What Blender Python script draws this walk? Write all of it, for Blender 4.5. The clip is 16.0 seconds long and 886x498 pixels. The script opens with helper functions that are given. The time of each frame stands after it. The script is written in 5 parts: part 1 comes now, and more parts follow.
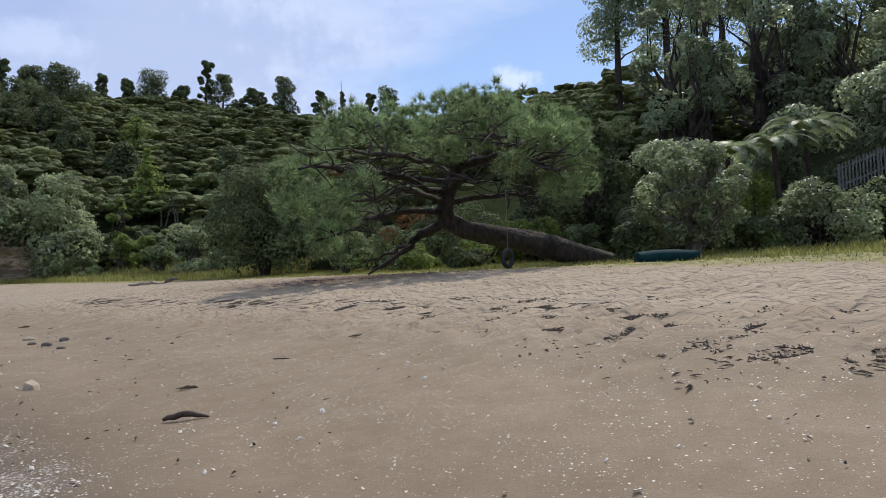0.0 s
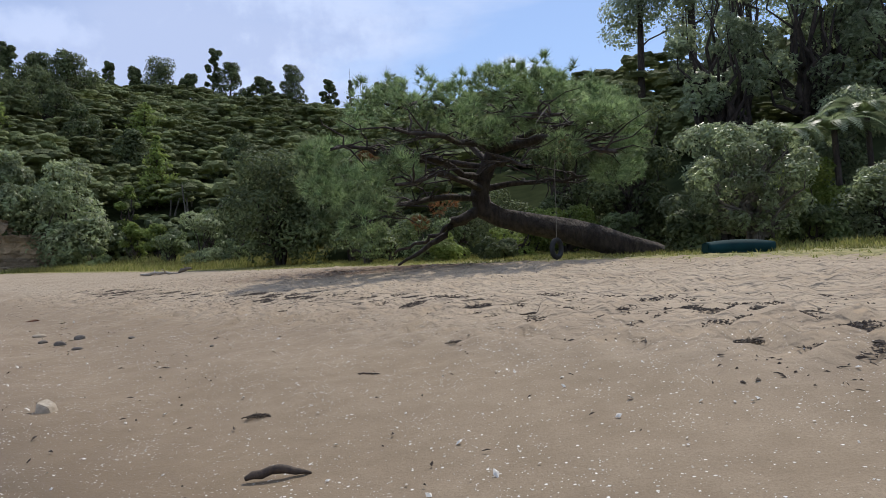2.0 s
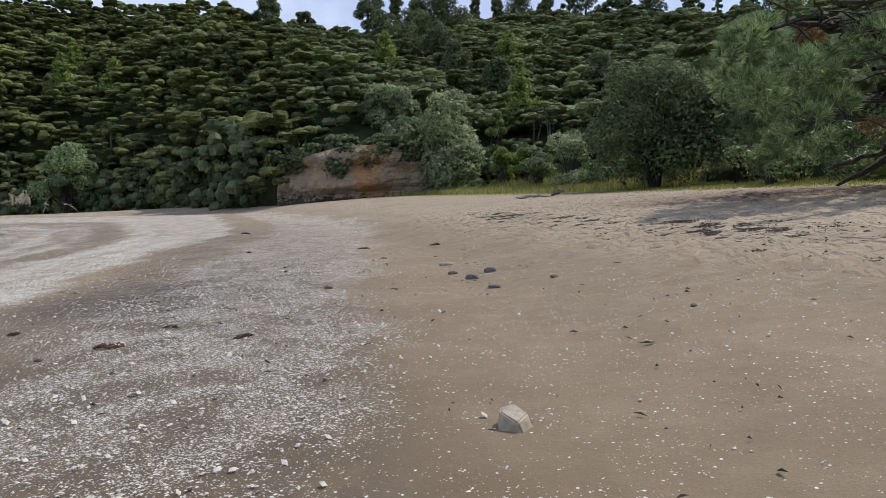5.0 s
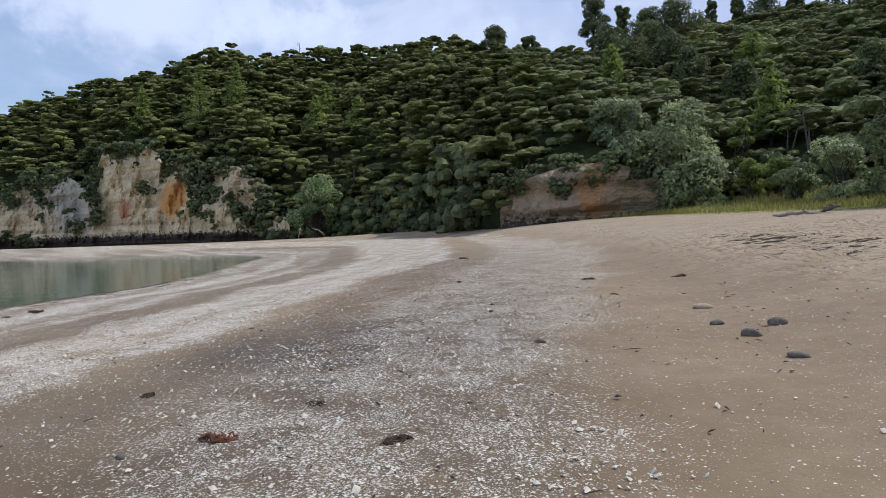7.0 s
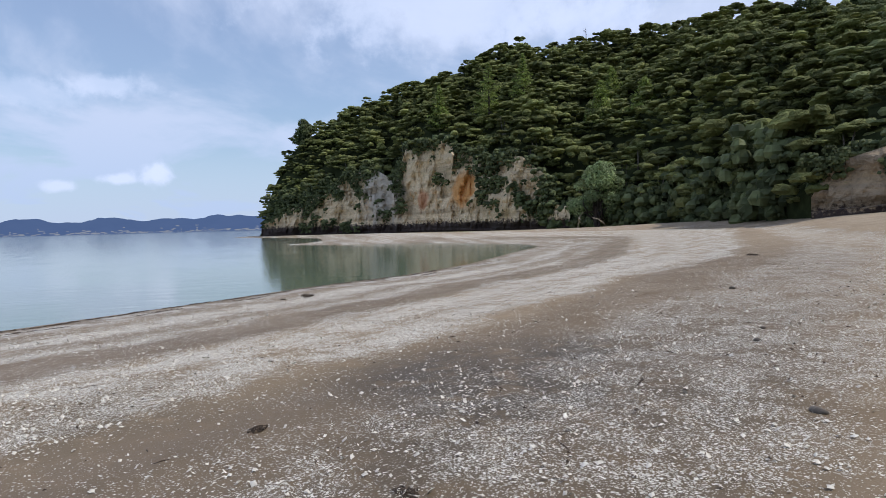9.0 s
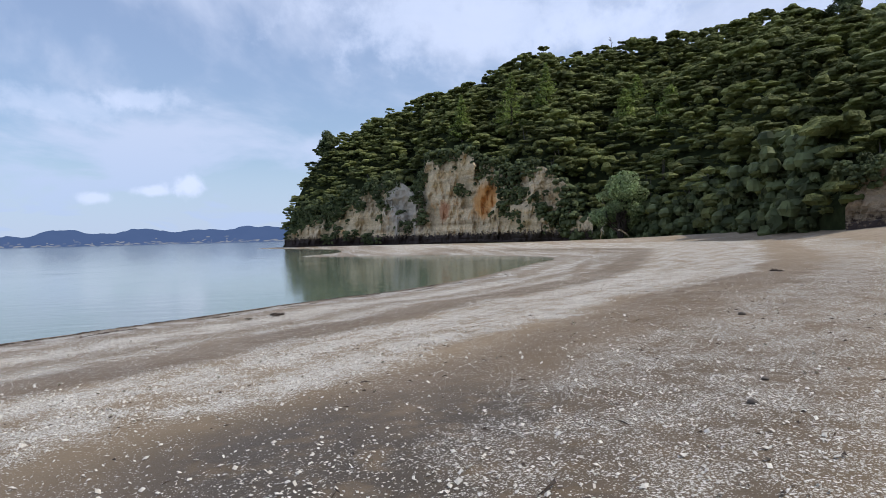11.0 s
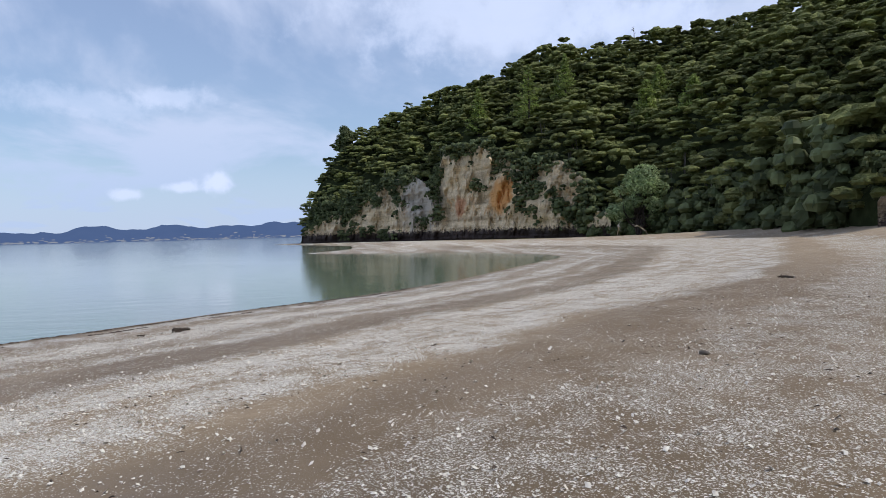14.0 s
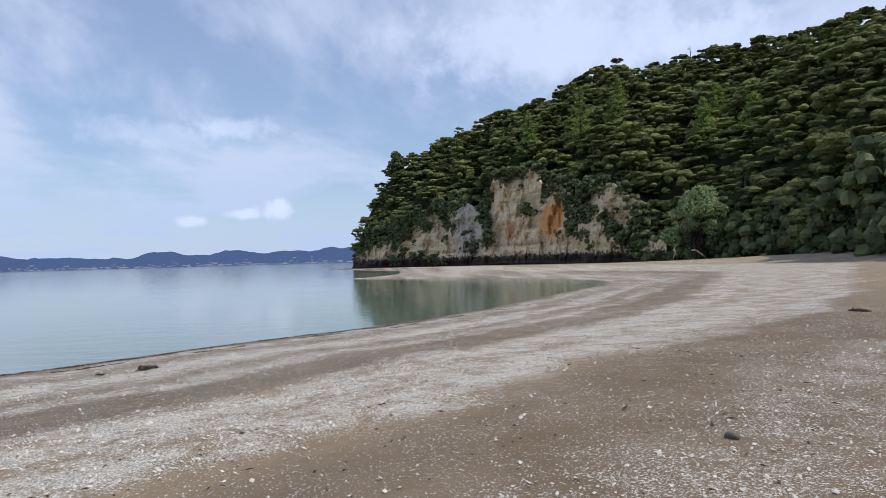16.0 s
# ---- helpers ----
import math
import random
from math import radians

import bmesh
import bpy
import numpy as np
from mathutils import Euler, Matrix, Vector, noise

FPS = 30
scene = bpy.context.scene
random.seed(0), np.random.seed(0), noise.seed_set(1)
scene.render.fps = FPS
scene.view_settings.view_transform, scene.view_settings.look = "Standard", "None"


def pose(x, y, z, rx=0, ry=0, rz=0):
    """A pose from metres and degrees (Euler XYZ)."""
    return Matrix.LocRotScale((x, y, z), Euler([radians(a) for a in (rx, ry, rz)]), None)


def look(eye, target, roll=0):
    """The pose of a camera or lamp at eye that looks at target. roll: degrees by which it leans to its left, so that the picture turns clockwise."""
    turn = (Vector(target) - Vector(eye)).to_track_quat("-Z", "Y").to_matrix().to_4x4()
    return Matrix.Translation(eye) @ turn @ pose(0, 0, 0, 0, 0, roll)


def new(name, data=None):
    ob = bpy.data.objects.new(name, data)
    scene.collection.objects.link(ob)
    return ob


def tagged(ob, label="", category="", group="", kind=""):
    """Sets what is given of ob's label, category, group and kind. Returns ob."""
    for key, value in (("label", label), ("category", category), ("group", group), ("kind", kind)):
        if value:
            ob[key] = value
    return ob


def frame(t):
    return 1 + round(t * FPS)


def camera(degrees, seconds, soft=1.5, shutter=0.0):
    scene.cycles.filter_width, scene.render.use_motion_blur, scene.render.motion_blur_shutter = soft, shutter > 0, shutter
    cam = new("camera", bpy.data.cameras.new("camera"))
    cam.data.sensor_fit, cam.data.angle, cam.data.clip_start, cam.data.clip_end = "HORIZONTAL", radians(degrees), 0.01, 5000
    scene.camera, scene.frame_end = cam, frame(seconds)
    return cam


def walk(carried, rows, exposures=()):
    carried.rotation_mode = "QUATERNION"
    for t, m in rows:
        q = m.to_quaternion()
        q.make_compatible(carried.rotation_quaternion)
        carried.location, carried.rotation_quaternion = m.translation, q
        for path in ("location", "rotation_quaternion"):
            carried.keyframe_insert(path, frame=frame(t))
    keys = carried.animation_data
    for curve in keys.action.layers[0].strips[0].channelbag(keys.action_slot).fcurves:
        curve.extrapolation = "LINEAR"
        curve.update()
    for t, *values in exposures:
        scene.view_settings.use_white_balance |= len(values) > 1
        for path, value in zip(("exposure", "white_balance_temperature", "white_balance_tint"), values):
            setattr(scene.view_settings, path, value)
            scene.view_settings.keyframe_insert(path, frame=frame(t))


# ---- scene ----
cam = camera(68.6, 16.0, 0.6)
PATH = [
    (0, (0.221, -0.881, 1.311), (0.312, 1.115, 1.409), -1.4),
    (0.5, (-0.042, -0.357, 1.3), (0.063, 1.639, 1.387), -1.3),
    (1, (-0.338, 0.105, 1.318), (-0.266, 2.102, 1.399), -1.1),
    (1.5, (-0.663, 0.714, 1.35), (-0.583, 2.712, 1.417), -1.1),
    (2, (-1.062, 1.231, 1.357), (-0.987, 3.228, 1.428), -1.1),
    (2.5, (-1.411, 1.748, 1.347), (-1.345, 3.746, 1.409), -1.2),
    (3, (-1.864, 2.301, 1.349), (-1.844, 4.299, 1.429), -1.2),
    (3.5, (-2.251, 2.828, 1.342), (-2.291, 4.826, 1.432), -1.2),
    (4, (-2.687, 3.444, 1.361), (-2.904, 5.431, 1.405), -1.1),
    (4.5, (-3.078, 3.941, 1.355), (-3.641, 5.86, 1.294), -1.1),
    (5, (-3.473, 4.501, 1.375), (-4.409, 6.262, 1.229), -0.9),
    (5.2, (-3.665, 4.712, 1.36), (-4.722, 6.403, 1.2), -1.0),
    (7.5, (-5.431, 7.362, 1.428), (-7.036, 8.555, 1.383), -1.7),
    (8, (-5.747, 7.836, 1.457), (-7.542, 8.717, 1.401), -1.6),
    (8.5, (-6.028, 8.358, 1.458), (-7.946, 8.923, 1.41), -1.2),
    (9, (-6.351, 8.841, 1.457), (-8.257, 9.445, 1.383), -1.5),
    (11.5, (-8.447, 11.316, 1.454), (-10.381, 11.825, 1.429), -1.5),
    (12, (-8.935, 11.867, 1.465), (-10.87, 12.371, 1.45), -1.6),
    (12.5, (-9.329, 12.376, 1.501), (-11.266, 12.872, 1.483), -1.6),
    (13, (-9.709, 12.889, 1.53), (-11.65, 13.372, 1.503), -1.6),
    (13.5, (-10.132, 13.412, 1.536), (-12.08, 13.864, 1.513), -1.6),
    (14, (-10.587, 13.988, 1.53), (-12.535, 14.438, 1.481), -1.5),
    (14.5, (-11.084, 14.446, 1.533), (-13.047, 14.829, 1.511), -1.4),
    (15, (-11.567, 14.92, 1.531), (-13.538, 15.264, 1.538), -1.4),
    (15.5, (-12.102, 15.344, 1.519), (-14.075, 15.669, 1.542), -1.5),
    (16, (-12.607, 15.789, 1.517), (-14.587, 16.075, 1.549), -1.6),
]
walk(cam, [(t, look(eye, target, roll)) for t, eye, target, roll in PATH], [(0.0, -0.2), (4.0, -0.21), (5.2, -0.23), (7.5, -0.25), (9.0, -0.31), (16.0, -0.33)])

# ---- world, sun ----
SUN_AZ, SUN_EL = -24.0, 53.0          # degrees left of +y, degrees up
world = bpy.data.worlds.new("sky")
scene.world = world
world.use_nodes = True


def node(tree, kind, **values):
    n = tree.nodes.new(kind)
    for key, value in values.items():
        if key in n.inputs:
            n.inputs[key].default_value = value
    return n


def link(tree, a, b):
    tree.links.new(a, b)


def build_sky():
    t = world.node_tree
    t.nodes.clear()
    out, bg = t.nodes.new("ShaderNodeOutputWorld"), t.nodes.new("ShaderNodeBackground")
    bg.inputs["Strength"].default_value = 0.13
    sky = t.nodes.new("ShaderNodeTexSky")
    sky.sky_type, sky.sun_disc = "NISHITA", False
    sky.sun_elevation, sky.sun_rotation = radians(SUN_EL), radians(-SUN_AZ)
    sky.air_density, sky.dust_density, sky.ozone_density = 1.3, 0.1, 4.0
    co = t.nodes.new("ShaderNodeTexCoord")
    sep = t.nodes.new("ShaderNodeSeparateXYZ")
    link(t, co.outputs["Generated"], sep.inputs[0])
    up = node(t, "ShaderNodeMath")
    up.operation = "ADD"
    up.inputs[1].default_value = 0.12
    top = node(t, "ShaderNodeMath")
    top.operation = "MAXIMUM"
    top.inputs[1].default_value = 0.0
    link(t, sep.outputs["Z"], top.inputs[0])
    link(t, top.outputs[0], up.inputs[0])
    div = t.nodes.new("ShaderNodeVectorMath")
    div.operation = "DIVIDE"
    comb = t.nodes.new("ShaderNodeCombineXYZ")
    for axis in "XYZ":
        link(t, up.outputs[0], comb.inputs[axis])
    link(t, co.outputs["Generated"], div.inputs[0])
    link(t, comb.outputs[0], div.inputs[1])
    mapping = t.nodes.new("ShaderNodeMapping")
    mapping.inputs["Rotation"].default_value = (0, 0, radians(35))
    mapping.inputs["Scale"].default_value = (0.55, 0.9, 0.0)
    mapping.inputs["Location"].default_value = (3.1, 1.7, 0)
    link(t, div.outputs[0], mapping.inputs[0])
    big = node(t, "ShaderNodeTexNoise", Scale=1.0, Detail=7.0, Roughness=0.55, Distortion=0.4)
    link(t, mapping.outputs[0], big.inputs["Vector"])
    veil = t.nodes.new("ShaderNodeMapRange")
    veil.interpolation_type = "SMOOTHSTEP"
    veil.inputs["From Min"].default_value, veil.inputs["From Max"].default_value = 0.40, 0.60
    veil.inputs["To Min"].default_value, veil.inputs["To Max"].default_value = 0.30, 0.92
    link(t, big.outputs["Fac"], veil.inputs["Value"])
    haze = t.nodes.new("ShaderNodeMapRange")
    haze.interpolation_type = "SMOOTHSTEP"
    for key, v in zip(("From Min", "From Max", "To Min", "To Max"), (0.0, 0.22, 0.8, 0.0)):
        haze.inputs[key].default_value = v
    link(t, sep.outputs["Z"], haze.inputs["Value"])
    most = t.nodes.new("ShaderNodeMath")
    most.operation = "MAXIMUM"
    link(t, veil.outputs[0], most.inputs[0])
    link(t, haze.outputs[0], most.inputs[1])
    mix = t.nodes.new("ShaderNodeMix")
    mix.data_type = "RGBA"
    mix.inputs["B"].default_value = CLOUD
    link(t, most.outputs[0], mix.inputs["Factor"])
    tone = t.nodes.new("ShaderNodeMix")
    tone.data_type = "RGBA"
    tone.inputs["A"].default_value, tone.inputs["B"].default_value = CLOUD, (4.3, 5.7, 8.6, 1)
    link(t, haze.outputs[0], tone.inputs["Factor"])
    link(t, tone.outputs["Result"], mix.inputs["B"])
    tint = t.nodes.new("ShaderNodeMix")
    tint.data_type, tint.blend_type = "RGBA", "MULTIPLY"
    tint.inputs["Factor"].default_value, tint.inputs["B"].default_value = 1.0, (0.84, 0.94, 1.1, 1)
    link(t, sky.outputs[0], tint.inputs["A"])
    link(t, tint.outputs["Result"], mix.inputs["A"])
    last = mix.outputs["Result"]
    # a few small cumulus clouds low over the far shore and above the ridges
    fine = node(t, "ShaderNodeTexNoise", Scale=22.0, Detail=6.0, Roughness=0.6)
    link(t, co.outputs["Generated"], fine.inputs["Vector"])
    SHADE = (3.7, 4.6, 7.2)
    WHITE = tuple(1.14 * c for c in CLOUD[:3])
    for way, wide, high, full, *hue in (((-0.39, 0.86, 0.33), 0.34, 0.12, 0.6, SHADE), ((-0.992, -0.103, 0.082), 0.026, 0.016, 1.0), ((-0.986, -0.149, 0.074), 0.030, 0.008, 0.9),
                                  ((-0.973, -0.222, 0.066), 0.022, 0.008, 0.8), ((-0.966, -0.167, 0.198), 0.06, 0.016, 0.6),
                                  ((-0.950, -0.260, 0.185), 0.10, 0.022, 0.4), ((0.155, 0.942, 0.296), 0.035, 0.02, 0.8),
                                  ((-0.471, 0.824, 0.316), 0.07, 0.022, 0.35), ((-0.642, 0.707, 0.298), 0.12, 0.04, 0.2),
                                  ((-0.829, 0.48, 0.287), 0.12, 0.035, 0.5), ((-0.90, 0.32, 0.31), 0.24, 0.06, 0.6)):
        sub = t.nodes.new("ShaderNodeVectorMath")
        sub.operation = "SUBTRACT"
        sub.inputs[1].default_value = Vector(way).normalized()
        link(t, co.outputs["Generated"], sub.inputs[0])
        mul = t.nodes.new("ShaderNodeVectorMath")
        mul.operation = "MULTIPLY"
        mul.inputs[1].default_value = (1 / wide, 1 / wide, 1 / high)
        link(t, sub.outputs[0], mul.inputs[0])
        length = t.nodes.new("ShaderNodeVectorMath")
        length.operation = "LENGTH"
        link(t, mul.outputs[0], length.inputs[0])
        wob = t.nodes.new("ShaderNodeMath")
        wob.operation = "MULTIPLY_ADD"
        wob.inputs[1].default_value = -2.6
        link(t, fine.outputs["Fac"], wob.inputs[0])
        link(t, length.outputs["Value"], wob.inputs[2])
        edge = t.nodes.new("ShaderNodeMapRange")
        edge.interpolation_type = "SMOOTHSTEP"
        edge.inputs["From Min"].default_value, edge.inputs["From Max"].default_value = -0.95, 0.0
        edge.inputs["To Min"].default_value, edge.inputs["To Max"].default_value = full, 0.0
        link(t, wob.outputs[0], edge.inputs["Value"])
        m2 = t.nodes.new("ShaderNodeMix")
        m2.data_type = "RGBA"
        m2.inputs["B"].default_value = (*(hue[0] if hue else WHITE), 1)
        link(t, edge.outputs[0], m2.inputs["Factor"])
        link(t, last, m2.inputs["A"])
        last = m2.outputs["Result"]
    link(t, last, bg.inputs["Color"])
    link(t, bg.outputs[0], out.inputs[0])


CLOUD = (6.0, 6.9, 9.2, 1)
build_sky()
sun_data = bpy.data.lights.new("sun", "SUN")
sun_data.energy, sun_data.angle, sun_data.color = 3.4, radians(1.0), (1.0, 0.95, 0.87)
sun = new("sun", sun_data)
sun_to = Vector((-math.sin(radians(SUN_AZ)) * math.cos(radians(SUN_EL)), math.cos(radians(SUN_AZ)) * math.cos(radians(SUN_EL)), math.sin(radians(SUN_EL))))
sun.matrix_world = look(sun_to * 100, (0, 0, 0))


# ---- materials ----
def material(name):
    m = bpy.data.materials.new(name)
    m.use_nodes = True
    return m, m.node_tree, m.node_tree.nodes["Principled BSDF"], m.node_tree.nodes["Material Output"]


def ramp(t, source, stops):
    r = t.nodes.new("ShaderNodeValToRGB")
    while len(r.color_ramp.elements) < len(stops):
        r.color_ramp.elements.new(0.5)
    for e, (pos, col) in zip(r.color_ramp.elements, stops):
        e.position, e.color = pos, (*col, 1)
    link(t, source, r.inputs[0])
    return r.outputs[0]


def mixed(t, fac, a, b, how="MIX"):
    m = t.nodes.new("ShaderNodeMix")
    m.data_type, m.blend_type = "RGBA", how
    for key, v in (("Factor", fac), ("A", a), ("B", b)):
        if hasattr(v, "links"):
            link(t, v, m.inputs[key])
        elif key == "Factor":
            m.inputs[key].default_value = v
        else:
            m.inputs[key].default_value = (*v, 1)
    return m.outputs["Result"]


def noise_at(t, scale, detail=4.0, rough=0.55, space="Object", stretch=None):
    co = t.nodes.new("ShaderNodeTexCoord")
    src = co.outputs[space]
    if stretch:
        mp = t.nodes.new("ShaderNodeMapping")
        mp.inputs["Scale"].default_value = stretch
        link(t, src, mp.inputs[0])
        src = mp.outputs[0]
    n = node(t, "ShaderNodeTexNoise", Scale=scale, Detail=detail, Roughness=rough)
    link(t, src, n.inputs["Vector"])
    return n.outputs["Fac"]


def step_of(t, value, low, high, to_min=0.0, to_max=1.0):
    r = t.nodes.new("ShaderNodeMapRange")
    r.interpolation_type = "SMOOTHSTEP"
    for key, v in zip(("From Min", "From Max", "To Min", "To Max"), (low, high, to_min, to_max)):
        r.inputs[key].default_value = v
    link(t, value, r.inputs["Value"])
    return r.outputs[0]


def math_of(t, op, a, b):
    m = t.nodes.new("ShaderNodeMath")
    m.operation = op
    for k, v in enumerate((a, b)):
        if hasattr(v, "links"):
            link(t, v, m.inputs[k])
        else:
            m.inputs[k].default_value = v
    return m.outputs[0]


def bump_of(t, height, strength, distance, bsdf):
    b = node(t, "ShaderNodeBump", Strength=strength, Distance=distance)
    link(t, height, b.inputs["Height"])
    link(t, b.outputs[0], bsdf.inputs["Normal"])


def foliage(name, dark, light, through_light=0.5, gloss=0.6, patch=0.35, speck=0.0):
    m, t, p, out = material(name)
    geo = t.nodes.new("ShaderNodeNewGeometry")
    col = mixed(t, geo.outputs["Random Per Island"], dark, light)
    big = step_of(t, noise_at(t, patch, 3.0), 0.33, 0.67, 0.6, 1.35)
    scale = t.nodes.new("ShaderNodeVectorMath")
    scale.operation = "SCALE"
    link(t, col, scale.inputs[0])
    link(t, big, scale.inputs["Scale"])
    link(t, scale.outputs[0], p.inputs["Base Color"])
    p.inputs["Roughness"].default_value = gloss
    p.inputs["Specular IOR Level"].default_value = 0.5 if gloss < 0.5 else 0.2
    if speck:
        fine = noise_at(t, speck, 3.0, 0.7)
        bump_of(t, fine, 1.0, 0.9, p)
    tr = t.nodes.new("ShaderNodeBsdfTranslucent")
    link(t, scale.outputs[0], tr.inputs["Color"])
    ms = t.nodes.new("ShaderNodeMixShader")
    ms.inputs[0].default_value = through_light
    link(t, p.outputs[0], ms.inputs[1])
    link(t, tr.outputs[0], ms.inputs[2])
    link(t, ms.outputs[0], out.inputs["Surface"])
    return m


def rough_stuff(name, a, b, scale, rough=0.85, bump=0.6, distance=0.02, stretch=None, space="Object"):
    m, t, p, out = material(name)
    n1, n2 = noise_at(t, scale, 6.0, 0.62, space, stretch), noise_at(t, scale * 0.17, 3.0, 0.5, space)
    col = mixed(t, step_of(t, n1, 0.3, 0.7), a, b)
    col = mixed(t, step_of(t, n2, 0.35, 0.7, 0.0, 0.5), col, [0.5 * (u + v) * 0.6 for u, v in zip(a, b)])
    link(t, col, p.inputs["Base Color"])
    p.inputs["Roughness"].default_value = rough
    bump_of(t, n1, bump, distance, p)
    return m


def ground_material():
    m, t, p, out = material("beach_sand")
    def attr(name):
        a = t.nodes.new("ShaderNodeAttribute")
        a.attribute_name = name
        return a.outputs["Fac"]
    shell, wet, grass, dry, silt = (attr(k) for k in ("shell", "wet", "grass", "dry", "silt"))
    duff_shade = attr("duff_shade")
    fine, mid, big = noise_at(t, 60.0, 5.0, 0.7), noise_at(t, 3.2, 5.0, 0.6), noise_at(t, 0.45, 4.0, 0.55)
    sand = mixed(t, step_of(t, mid, 0.3, 0.72), (0.298, 0.222, 0.142), (0.392, 0.298, 0.198))
    sand = mixed(t, step_of(t, fine, 0.42, 0.66, 0.0, 0.6), sand, (0.21, 0.155, 0.10))
    wetted = math_of(t, "MULTIPLY", wet, step_of(t, big, 0.3, 0.62, 0.6, 1.0))
    sand = mixed(t, wetted, sand, (0.142, 0.092, 0.043))
    sand = mixed(t, math_of(t, "MULTIPLY", silt, step_of(t, mid, 0.3, 0.55, 0.25, 1.0)), sand, (0.078, 0.058, 0.037))
    sand = mixed(t, math_of(t, "MULTIPLY", dry, 0.55), sand, (0.44, 0.355, 0.255))
    drag = noise_at(t, 1.0, 5.0, 0.6, "Object", (0.55, 0.55, 1.0))
    sand = mixed(t, step_of(t, drag, 0.46, 0.66, 0.0, 0.3), sand, (0.20, 0.142, 0.088))
    # Brown ellipse under the pine: its shadow and needle litter painted together.
    sand = mixed(t, math_of(t, "MULTIPLY", duff_shade, step_of(t, mid, 0.35, 0.6, 0.35, 1.0)), sand, (0.115, 0.062, 0.038))
    # crushed shell: small cells of white among the sand
    cells, shades = [], []
    for scale in (48.0, 105.0):
        co = t.nodes.new("ShaderNodeTexCoord")
        v = node(t, "ShaderNodeTexVoronoi", Scale=scale, Randomness=1.0)
        link(t, co.outputs["Object"], v.inputs["Vector"])
        sep = t.nodes.new("ShaderNodeSeparateColor")
        link(t, v.outputs["Color"], sep.inputs[0])
        near = step_of(t, v.outputs["Distance"], 0.42, 0.56, 1.0, 0.0)
        patchy = step_of(t, noise_at(t, 1.3, 6.0, 0.72), 0.38, 0.60, 0.18, 1.22)
        chance = math_of(t, "MULTIPLY", math_of(t, "MULTIPLY", shell, patchy), 1.12)
        pick = math_of(t, "LESS_THAN", sep.outputs[0], chance)
        cells.append(math_of(t, "MULTIPLY", near, pick))
        shades.append(sep.outputs[1])
    white = math_of(t, "MAXIMUM", cells[0], cells[1])
    tone = mixed(t, shades[0], (0.42, 0.37, 0.29), (0.88, 0.85, 0.78))
    col = mixed(t, white, sand, tone)
    lawn = mixed(t, step_of(t, mid, 0.35, 0.65), (0.16, 0.155, 0.05), (0.33, 0.28, 0.12))
    edge = math_of(t, "ADD", grass, math_of(t, "MULTIPLY", math_of(t, "SUBTRACT", mid, 0.5), 1.4))
    col = mixed(t, step_of(t, edge, 0.42, 0.62), col, lawn)
    link(t, col, p.inputs["Base Color"])
    link(t, step_of(t, wet, 0.0, 1.0, 0.92, 0.55), p.inputs["Roughness"])
    p.inputs["Specular IOR Level"].default_value = 0.3
    prints = node(t, "ShaderNodeTexVoronoi", Scale=3.6, Randomness=1.0)
    prints.feature = "SMOOTH_F1"
    co = t.nodes.new("ShaderNodeTexCoord")
    link(t, co.outputs["Object"], prints.inputs["Vector"])
    h = math_of(t, "MULTIPLY", math_of(t, "MULTIPLY", step_of(t, prints.outputs["Distance"], 0.1, 0.55), dry), 0.05)
    scuff = noise_at(t, 5.0, 2.0, 0.5)
    h = math_of(t, "ADD", h, math_of(t, "MULTIPLY", math_of(t, "MULTIPLY", step_of(t, scuff, 0.35, 0.62), dry), 0.08))
    h = math_of(t, "ADD", h, math_of(t, "MULTIPLY", fine, 0.008))
    h = math_of(t, "ADD", h, math_of(t, "MULTIPLY", mid, 0.02))
    h = math_of(t, "ADD", h, math_of(t, "MULTIPLY", white, 0.008))
    bump_of(t, h, 0.8, 1.0, p)
    return m


def water_material():
    m, t, p, out = material("sea_water")
    p.inputs["Base Color"].default_value = (0.165, 0.200, 0.140, 1)
    p.inputs["Roughness"].default_value = 0.08
    p.inputs["IOR"].default_value = 1.33
    n1 = noise_at(t, 1.1, 4.0, 0.6, "Object", (1.0, 0.35, 1.0))
    n2 = noise_at(t, 0.12, 3.0, 0.5, "Object")
    bump_of(t, math_of(t, "MULTIPLY", n1, step_of(t, n2, 0.3, 0.7, 0.3, 1.0)), 0.8, 0.018, p)
    return m


